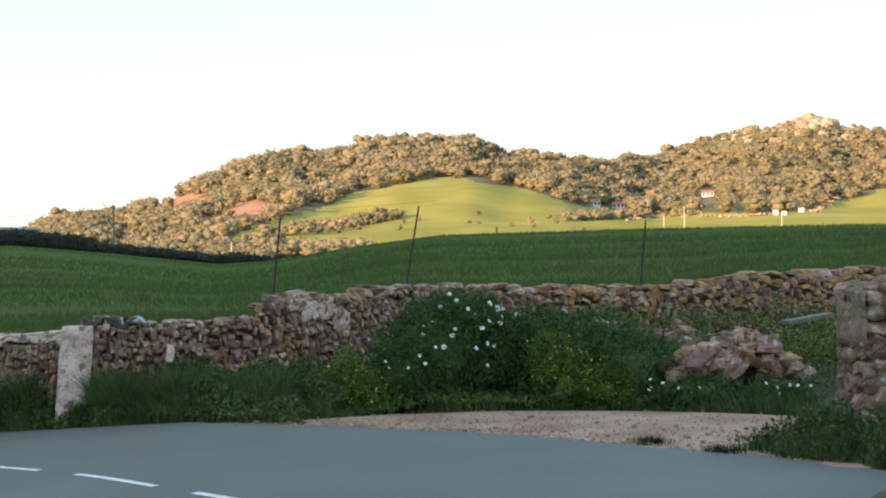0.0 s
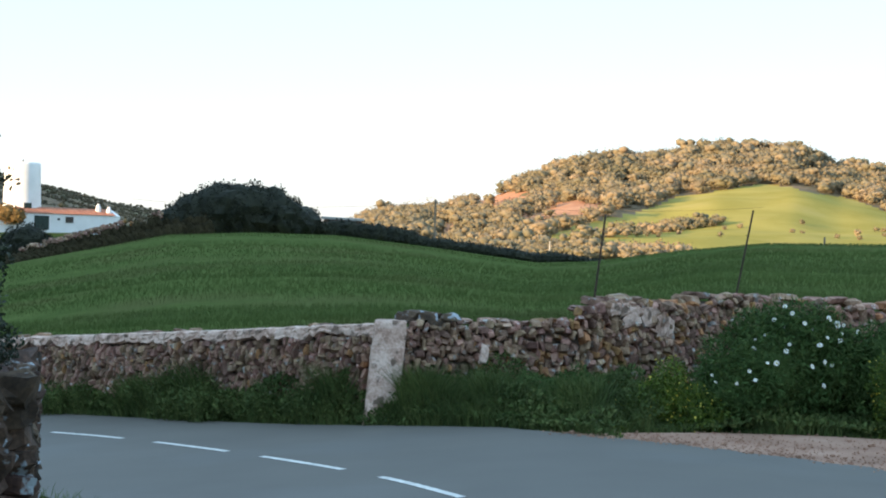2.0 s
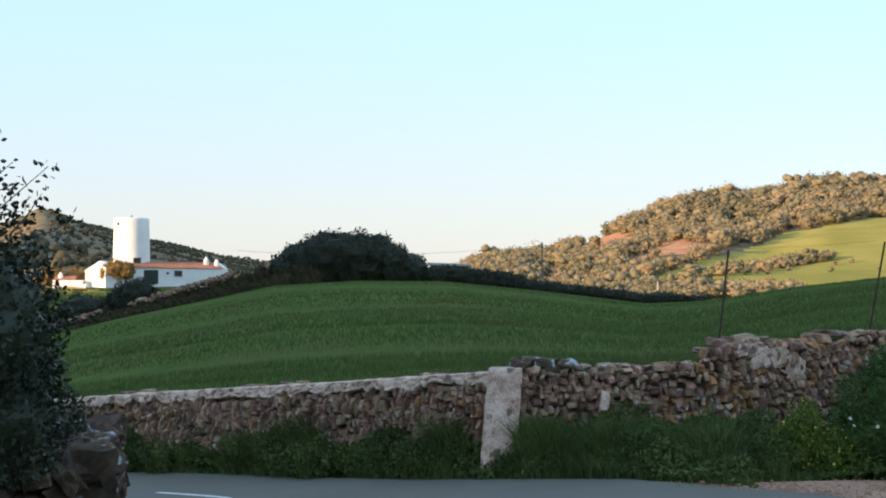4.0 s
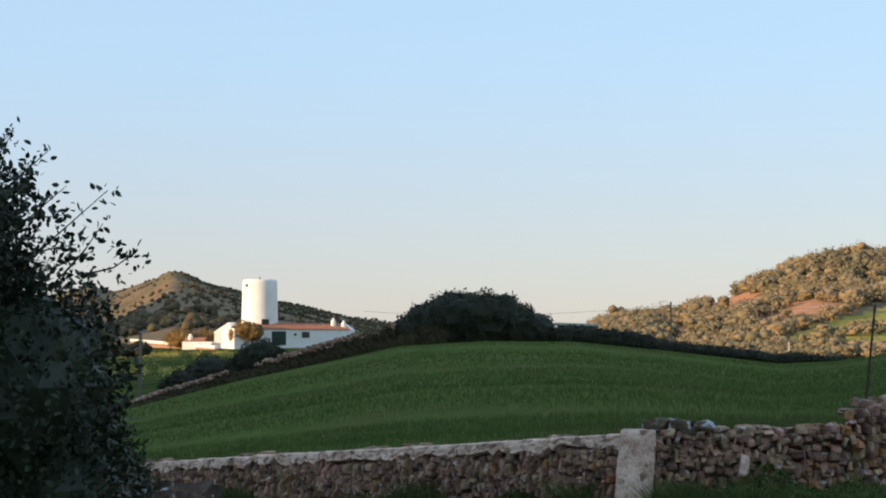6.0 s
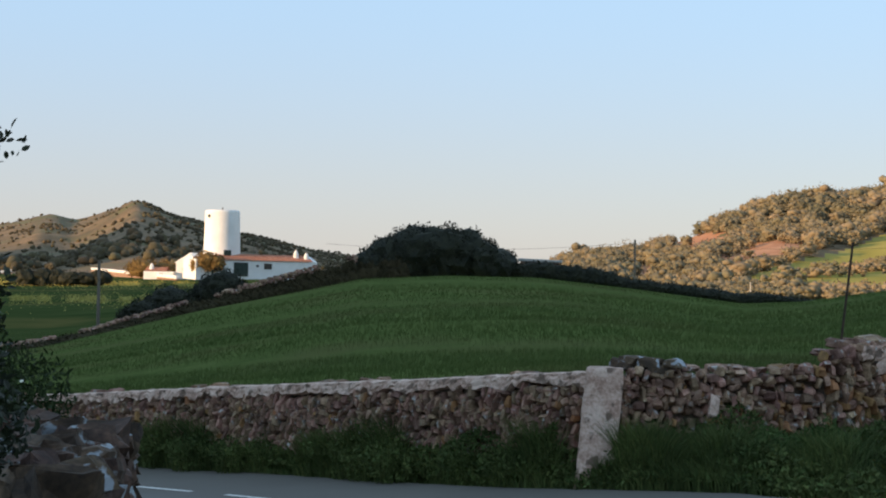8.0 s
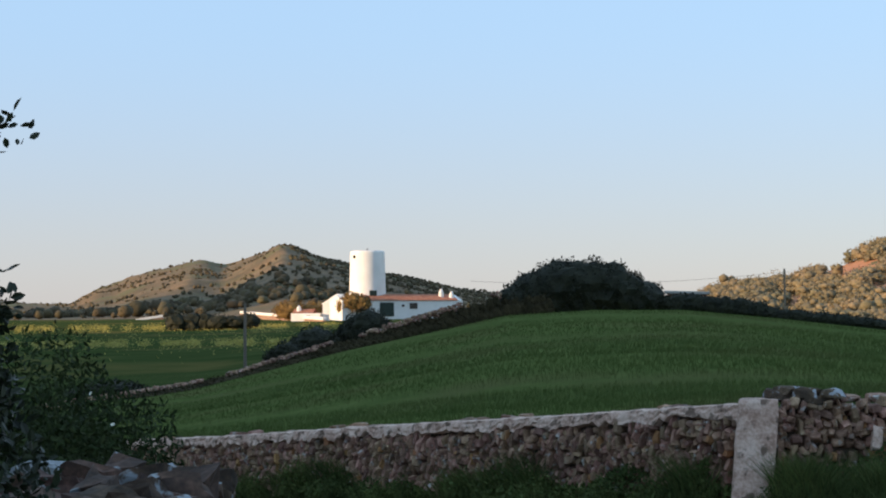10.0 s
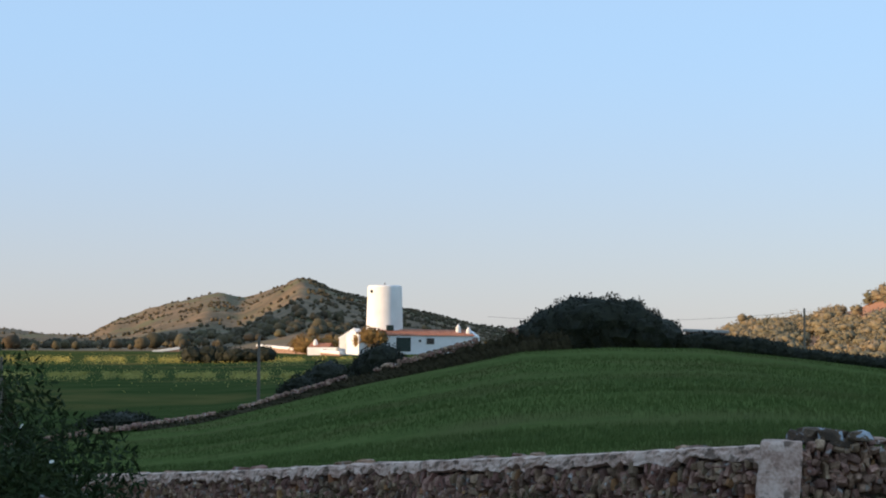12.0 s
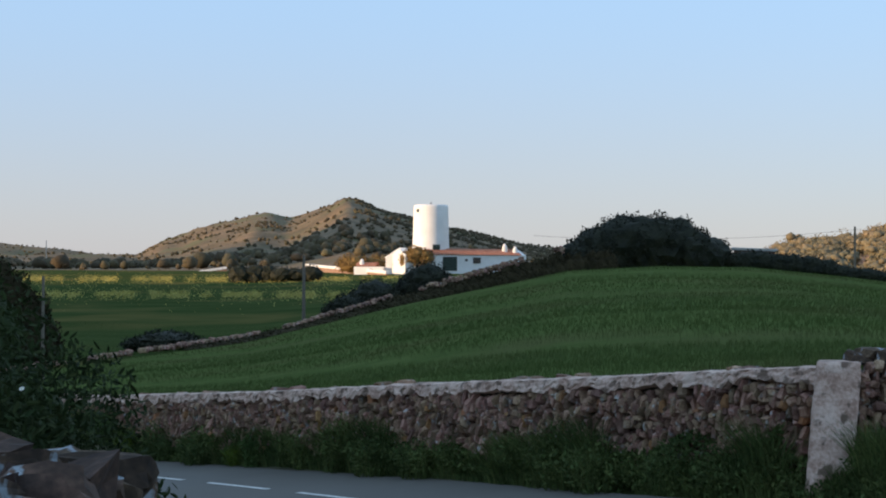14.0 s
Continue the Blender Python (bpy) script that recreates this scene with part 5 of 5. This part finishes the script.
def chimney(x, y, z, h, parent):
    bm = bmesh.new()
    tube(bm, (x, y, z), (x, y, z + h * 0.7), 0.52, 0.4, 12)
    tube(bm, (x, y, z + h * 0.7), (x, y, z + h), 0.4, 0.12, 12)
    part("chimney", bm, M["whitewash"], parent, "rounded white chimney")


def farmhouse():
    top = empty("farmhouse", pose(-51, 313, 2.0, 0, 0, 33) @ Matrix.Diagonal((1.19, 1, 1, 1)), "low whitewashed farmhouse with a red tiled roof", "house")
    bm = bmesh.new()
    part("wall", gable(bm, -11.5, 9.2, 0, 6.5, -0.5, 4.1, 5.2), M["whitewash"], top)
    bm = bmesh.new()
    part("roof", tiled_roof(bm, -7.0, 8.2, 0, 6.5, 4.15, 5.35), M["clay_tile"], top, "red clay tile roof")
    opening("door", -4.0, 0, 1.2, 2.4, 2.6, M["dark_paint"], top, "dark green barn door")
    opening("window", 0.6, 0, 2.6, 1.3, 1.1, M["glass"], top, "dark window with shutters")
    opening("window", -8.0, 0, 2.3, 0.8, 0.9, M["glass"], top, "dark window")
    opening("window", -1.2, 0, 3.0, 0.4, 0.4, M["glass"], top, "small dark window")
    chimney(6.2, 2.0, 4.2, 2.2, top)
    chimney(7.8, 1.4, 3.9, 2.0, top)
    bm = bmesh.new()
    tube(bm, (-0.8, 3, 5.2), (-0.8, 3, 6.9), 0.05, 0.04, 6)
    tube(bm, (-1.7, 3, 6.5), (0.6, 3, 6.7), 0.04, 0.04, 6)
    tube(bm, (-1.4, 3, 6.1), (0.2, 3, 6.3), 0.03, 0.03, 6)
    part("aerial", bm, M["weathered_wood"], top)
    barn = empty("barn", pose(-65, 312, 2.0), "white gabled barn beside the mill tower", "barn")
    bm = bmesh.new()
    part("wall", gable(bm, -2.6, 2.9, 0, 8, -0.5, 3.6, 5.4, "y"), M["whitewash"], barn)
    bm = bmesh.new()
    part("roof", gable(bm, -2.75, 3.05, -0.1, 8.1, 3.55, 3.7, 5.55, "y"), M["whitewash"], barn)
    opening("window", -1.0, 0, 1.6, 0.5, 0.9, M["glass"], barn, "small dark window")
    shed = empty("shed", pose(-70.5, 311, 2.0), "low white outbuilding with a tiled roof", "shed")
    bm = bmesh.new()
    part("wall", box(bm, -3.0, 2.6, 0, 4, -0.5, 1.9, 0.05), M["whitewash"], shed)
    bm = bmesh.new()
    part("roof", tiled_roof(bm, -2.6, 1.0, 0.6, 4, 1.95, 2.7), M["clay_tile"], shed, "red clay tile roof")
    opening("door", 0.3, 0, 0.2, 0.7, 1.3, M["glass"], shed, "dark doorway")
    chimney(-1.8, 1.5, 2.0, 1.4, shed)


farmhouse()
bush("autumn_tree", [(-61.0, 307, 5.9, 2.2, 1.8, 1.8), (-59.0, 307, 5.6, 1.7, 1.5, 1.6), (-62.4, 307, 5.2, 1.5, 1.4, 1.4)], 2500, 0.4, M["autumn"], "rusty brown shrub at the foot of the mill tower", "shrub", 0.5, 91, 0.85)
bush("autumn_tree", [(-76, 320, 4.5, 3.2, 2, 1.9), (-72, 322, 4.3, 2.2, 2, 1.6)], 2200, 0.4, M["autumn"], "rusty brown trees behind the farm", "shrub", 0.5, 92, 0.85)
for x0, y0, z0, x1, y1, z1 in ((-99.4, 370.8, 4.8, -63.9, 297.1, 3.1), (-122.0, 363.9, 3.2, -116.3, 365.8, 4.1)):
    d = Vector((x1 - x0, y1 - y0, z1 - z0))
    w = empty("farm_wall", pose((x0 + x1) / 2, (y0 + y1) / 2, (z0 + z1) / 2, 0, -math.degrees(math.asin(d.z / d.length)), math.degrees(math.atan2(d.y, d.x))), "long low whitewashed farm wall", "wall")
    bm = bmesh.new()
    part("masonry", box(bm, -d.length / 2, d.length / 2, -0.3, 0.3, -2.0, -0.55, 0.05), M["stone_mass"], w)
    bm = bmesh.new()
    part("coping", box(bm, -d.length / 2, d.length / 2, -0.4, 0.4, -0.55, 0.0, 0.08), M["whitewash"], w, "whitewashed coping")
hx = [(-77 + k * 2.2, 251 + (k % 3) * 0.5, float(land_z(-77 + k * 2.2, 251)[0]) + 1.1, 2.0, 1.5, 1.45 + 0.35 * math.sin(k * 1.1 + 0.6)) for k in range(6)]
bush("hedge", hx, 3500, 0.3, M["bramble"], "dark hedge beyond the flowering field", "hedge", 0.5, 93, 0.9)

# ---- yellow flowers of the lower field ----
def flower_band(n, el, half, seed):
    r = np.random.default_rng(seed)
    p = []
    for az in r.uniform(-24.5, -11.5, n):
        i = int(np.argmin(np.abs(AZ - az)))
        if math.sin(az * 3.1 + seed) + math.sin(az * 7.3 + seed * 2) + r.normal(0, 0.6) < -0.2:
            continue
        e = np.degrees(np.arctan2(LAND_Z[:, i] - EYE, LAND_R[:, i]))
        k = int(np.argmax((e > el + r.normal(0, half)) & (ZONE == 2)))
        rad = LAND_R[k, i] + r.uniform(-7, 7)
        x, y, z = at_bearing(az, float(rad))
        p.append((x, y, z + r.uniform(0.05, 0.3)))
    return np.array(p)


stuff("flower_band", leaves(np.concatenate([flower_band(15000, -0.28, 0.06, 1), flower_band(14000, -0.85, 0.05, 5), flower_band(2500, -0.6, 0.3, 3)]), 0.13, 0.9, 94), M["field_flower"],
      "bands of small yellow wild flowers in the lower field", "flowers")

# ---- woods and scrub on the far hills ----
def blob(seed, sub=2):
    bm = bmesh.new()
    bmesh.ops.create_icosphere(bm, subdivisions=sub, radius=1.0)
    for v in bm.verts:
        k = 1 + 0.30 * noise.noise(v.co * 1.6 + Vector((seed * 3.1, 0, 0))) + 0.22 * noise.noise(v.co * 3.7 + Vector((0, seed * 1.7, 0)))
        v.co *= k
        if v.co.z < -0.3:
            v.co.z *= 0.6
    v, f = np.array([tuple(q.co) for q in bm.verts]), np.array([[q.index for q in p.verts] for p in bm.faces])
    bm.free()
    return v, f


BLOBS = [blob(s) for s in range(10)]
LOBES = [blob(s + 40, 1) for s in range(10)]


def tree_crown(seed):
    """A broad crown of several lobes, about one unit in radius."""
    r = random.Random(seed)
    lobes = [(r.randrange(10), placed(0, 0, -0.1, 0.72, 0.72, 0.62, r.uniform(0, 6)))]
    for k in range(6):
        t = k * math.tau / 6 + r.uniform(-0.4, 0.4)
        q, h = r.uniform(0.4, 0.68), r.uniform(0.3, 0.5)
        lobes.append((r.randrange(10), placed(math.cos(t) * q, math.sin(t) * q, r.uniform(-0.25, 0.5), h, h, h * r.uniform(0.7, 0.95), r.uniform(0, 6))))
    return joined(LOBES, lobes)


TREES = [tree_crown(s + 300) for s in range(8)]
CROWNS = []


def ragged_leaves(per, size, seed):
    """Loose sprays round the crowns scattered since the last call."""
    r = np.random.default_rng(seed)
    c = np.repeat(np.array(CROWNS), per, 0)
    CROWNS.clear()
    n = len(c)
    d = r.normal(size=(n, 3))
    d /= np.linalg.norm(d, axis=1)[:, None]
    p = c[:, :3] + d * (c[:, 3:] * r.uniform(0.75, 1.12, (n, 1))) * [1, 1, 0.8]
    a, b = r.normal(size=(n, 3)), r.normal(size=(n, 3))
    a *= (size * r.uniform(0.5, 1.1, n) / np.linalg.norm(a, axis=1))[:, None]
    b *= (size * 0.4 / np.linalg.norm(b, axis=1))[:, None]
    v = np.stack([p, p + a * 0.5 + b, p + a, p + a * 0.5 - b], 1).reshape(-1, 3)
    k = np.arange(n)[:, None] * 4
    return v, np.concatenate([k + [0, 1, 2], k + [0, 2, 3]], 0)


def scatter_trees(n, az0, az1, u0, u1, size, seed, keep, small=0.4):
    """Tree crowns on the far slopes, thinned by keep(az, el, x, y)."""
    r = np.random.default_rng(seed)
    az = r.uniform(az0, az1, n)
    first = int(np.argmax(ZONE == 3))
    last = int(np.max(np.nonzero(ZONE == 3)))
    i = np.clip(np.searchsorted(AZ, az) - 1, 0, len(AZ) - 2)
    u = np.sqrt(r.uniform(u0 * u0, u1 * u1, n))
    rad = LAND_R[first - 1, i] + (LAND_R[last, i] - LAND_R[first - 1, i]) * u
    x, y = HUB[0] + rad * np.sin(np.radians(az)), HUB[1] + rad * np.cos(np.radians(az))
    z = land_z(x, y)
    el = np.degrees(np.arctan2(z - EYE, rad))
    out = []
    for k in np.nonzero(keep(az, el, x, y))[0]:
        s = size * r.uniform(small, 1.0) * (1.3 if r.random() < 0.1 else 1.0)
        CROWNS.append((x[k], y[k], z[k] + s * 0.8, s))
        out.append((int(r.integers(8)), placed(x[k], y[k], z[k] + s * 0.7, s, s, s * r.uniform(0.75, 1.15), r.uniform(0, 6))))
    return out


def strip_hedge(az, el):
    """Bushes that cross the foot of the bright pasture."""
    a = np.abs(el - (0.12 + 0.17 * (az - 8.0))) < 0.13
    b = np.abs(el - (0.75 + 0.03 * (az - 19))) < 0.07
    return (a & (az > 7.8) & (az < 13.2)) | (b & (az > 18.8) & (az < 25))


def clearing(az, el):
    """Open ground before the small houses at the wood's edge."""
    return ((np.abs(az - 23.75) < 0.45) & (el > 1.15) & (el < 1.72)) | ((np.abs(az - 20.3) < 0.75) & (el > 0.75) & (el < 1.22))


right = lambda az, el, x, y: (el > meadow_top(az) + 0.03) & ~clearing(az, el) & (~(red_patch(az, el) | red_patch(az, el + 0.12) | red_patch(az, el + 0.22)) | (waves(x, y, 9, 4) > 0.85)) & (waves(x, y, 60, 8) > -0.75)
wood = scatter_trees(5600, -0.5, 33, 0.0, 1.0, 4.9, 101, right)
wood += scatter_trees(500, 0.0, 33, 0.88, 1.0, 5.6, 102, right)
stuff("woodland", joined(TREES, wood), M["wood_crown"], "olive-brown evergreen woodland in low sun on the far hill", "woodland", smooth=True)
stuff("woodland_foliage", ragged_leaves(85, 1.25, 111), M["spray"], "ragged outer foliage of the far woodland", "woodland")
hedges = scatter_trees(5000, 7, 27, 0.0, 0.6, 2.6, 103, lambda az, el, x, y: strip_hedge(az, el) & (el < meadow_top(az)) & (waves(x, y, 25, 8) > -0.4))
hedges += scatter_trees(24, 8, 22, 0.0, 0.5, 1.4, 104, lambda az, el, x, y: (el < meadow_top(az) - 0.1))
hedges += scatter_trees(700, 3, 12, 0.0, 0.12, 2.8, 105, lambda az, el, x, y: waves(x, y, 30, 2) > -0.6)
stuff("hedgerow", joined(TREES, hedges), M["wood_crown"], "sunlit bushes and hedges across the bright pasture", "hedgerow", smooth=True)
stuff("hedgerow_foliage", ragged_leaves(40, 0.9, 112), M["spray"], "ragged outer foliage of the far hedges", "hedgerow")
lefts = scatter_trees(12500, -33, -3, 0.1, 1.0, 1.25, 106, lambda az, el, x, y: waves(x, y, 140, 12) + 0.5 * waves(x, y, 45, 13) + 1.3 * (az > -13.5) + np.random.default_rng(6).normal(0, 0.5, len(x)) > 0.55, 0.25)
lefts += scatter_trees(900, -30, -12, 0.0, 0.2, 2.1, 107, lambda az, el, x, y: (waves(x, y, 50, 3) > -0.3), 0.25)
stuff("scrub", joined(BLOBS, lefts), M["scrub_crown"], "scattered scrub and low trees on the far peak", "scrub", smooth=True)
stuff("scrub_foliage", ragged_leaves(14, 0.9, 113), M["scrub_crown"], "ragged outer foliage of the far scrub", "scrub")
# rock outcrops on the right-hand summit
r = random.Random(44)
rocks = []
first_rock = int(np.max(np.nonzero(ZONE == 3)))
for k in range(120):
    az = r.choice((25.1, 26.2, 26.8, 27.2, 27.4, 27.5, 27.7, 28.4)) + r.gauss(0, 0.28)
    back = r.uniform(0, 90) if az < 27 else r.uniform(-10, 70)
    rad = float(knots(az, RIDGE_R)) - back
    x, y, z = at_bearing(az, rad)
    s = r.uniform(3, 9) * (1.3 if abs(az - 27.4) < 0.5 and back < 40 else 0.8)
    rocks.append((r.randrange(12), placed(x, y, z + s * 0.45, s * 1.2, s, s * r.uniform(0.8, 1.5), r.uniform(0, 3), r.uniform(-0.3, 0.3))))
stuff("rock_outcrop", joined(STONES, rocks), M["rock"], "pale orange rock outcrops on the hilltop", "rocks")


def at_angle(az, el):
    """The first place on the far slope along a bearing that stands that high above eye level."""
    i = int(np.argmin(np.abs(AZ - az)))
    e = np.degrees(np.arctan2(LAND_Z[:, i] - EYE, LAND_R[:, i]))
    k = int(np.argmax((e > el) & (ZONE >= 3)))
    return at_bearing(az, float(LAND_R[k, i]))


def far_house(az, el, w, d, h, roof, label):
    x, y, z = at_angle(az, el)
    top = empty("house", pose(x, y, z, 0, 0, -az), label, "house")
    bm = bmesh.new()
    part("wall", gable(bm, -w / 2, w / 2, 0, d, -1, h, h + 1.4), M["whitewash"], top)
    bm = bmesh.new()
    part("roof", tiled_roof(bm, -w / 2, w / 2, 0, d, h, h + 1.5), roof, top)
    for k in range(3):
        opening("window", -w / 3 + k * w / 3, 0, h * 0.4, 1.0, 1.3, M["glass"], top, "dark window")


far_house(23.75, 1.45, 6.5, 5, 2.1, M["clay_tile"], "small white country house among the trees")
far_house(19.9, 1.15, 5, 4, 2.6, M["clay_tile"], "small white hut with a red roof at the wood's edge")
far_house(20.7, 1.05, 6, 4, 2.2, M["clay_tile"], "low hut with a red roof at the wood's edge")

for az, el, w, h in ((26.05, 0.72, 2.2, 2.0), (26.35, 0.74, 1.8, 1.5), (26.9, 0.76, 2.4, 1.7)):
    x, y, z = at_angle(az, el)
    hut = empty("hut", pose(x, y, z, 0, 0, -az), "small white box-shaped hut on the far pasture", "hut", "white huts on the pasture")
    bm = bmesh.new()
    part("wall", box(bm, -w / 2, w / 2, 0, 2, -0.5, h, 0.06), M["whitewash"], hut)
    bm = bmesh.new()
    part("roof", box(bm, -w / 2 - 0.15, w / 2 + 0.15, -0.15, 2.15, h, h + 0.18, 0.05), M["concrete"], hut)
far_wall = []
r = random.Random(91)
for k in range(700):
    t = r.random()
    az, el = (27.3 + 1.0 * t, 0.75 + 0.55 * t ** 0.8) if k % 2 else (20.9 + 5.0 * t, 0.66 + 0.1 * math.sin(t * 3))
    x, y, z = at_angle(az, el)
    s = r.uniform(0.5, 1.0)
    far_wall.append((r.randrange(12), placed(x + r.uniform(-1, 1), y + r.uniform(-2, 2), z + r.uniform(0, 0.9), s * 1.3, s, s * 0.8, r.uniform(0, 3))))
stuff("pasture_wall", joined(STONES, far_wall), M["rock"], "pale dry-stone walls crossing the far pasture", "stone wall")

# ---- stones of the roadside wall ----
wall_stones = stone_meshes(M["stone"], "stone")
rust = stone_meshes(M["rust_stone"], "stone")
r = random.Random(3)
chosen, rest = [], []
for m in mid_faces + left_faces + left_caps + right_faces:
    (chosen if 0.5 < m.translation.x < 4.6 and m.translation.z > 0.35 and len(chosen) < 300 else rest).append(m)
for m in chosen:
    rusty = m.translation.z < 1.75 and r.random() < (0.26 if m.translation.x > 3.2 else 0.13)
    part("stone", (rust if rusty else wall_stones)[r.randrange(12)], None, main_wall).matrix_basis = m
rusty = [m for m in rest if r.random() < (0.38 if m.translation.x > 9.5 else 0.12 if m.translation.x > 3 else 0.03)]
chosen_rust = {id(m) for m in rusty}
stuff("stonework", joined(STONES, [(r.randrange(12), m) for m in rest if id(m) not in chosen_rust]), M["stone_mass"], "", "", main_wall)
stuff("rusty_stonework", joined(STONES, [(r.randrange(12), m) for m in rusty]), M["rust_mass"], "rusty orange stones", "", main_wall)
ob = part("pale_stone", mesh_of("pale_stone", *STONES[4], [M["lime"]]), None, main_wall, "one tall pale stone in the wall face")
y, _, d, turn = wall_frame(2.3)
ob.matrix_basis = placed(2.3 + d[1] * 0.36, y - d[0] * 0.36, 1.02, 0.15, 0.2, 0.34, turn, 0.15)
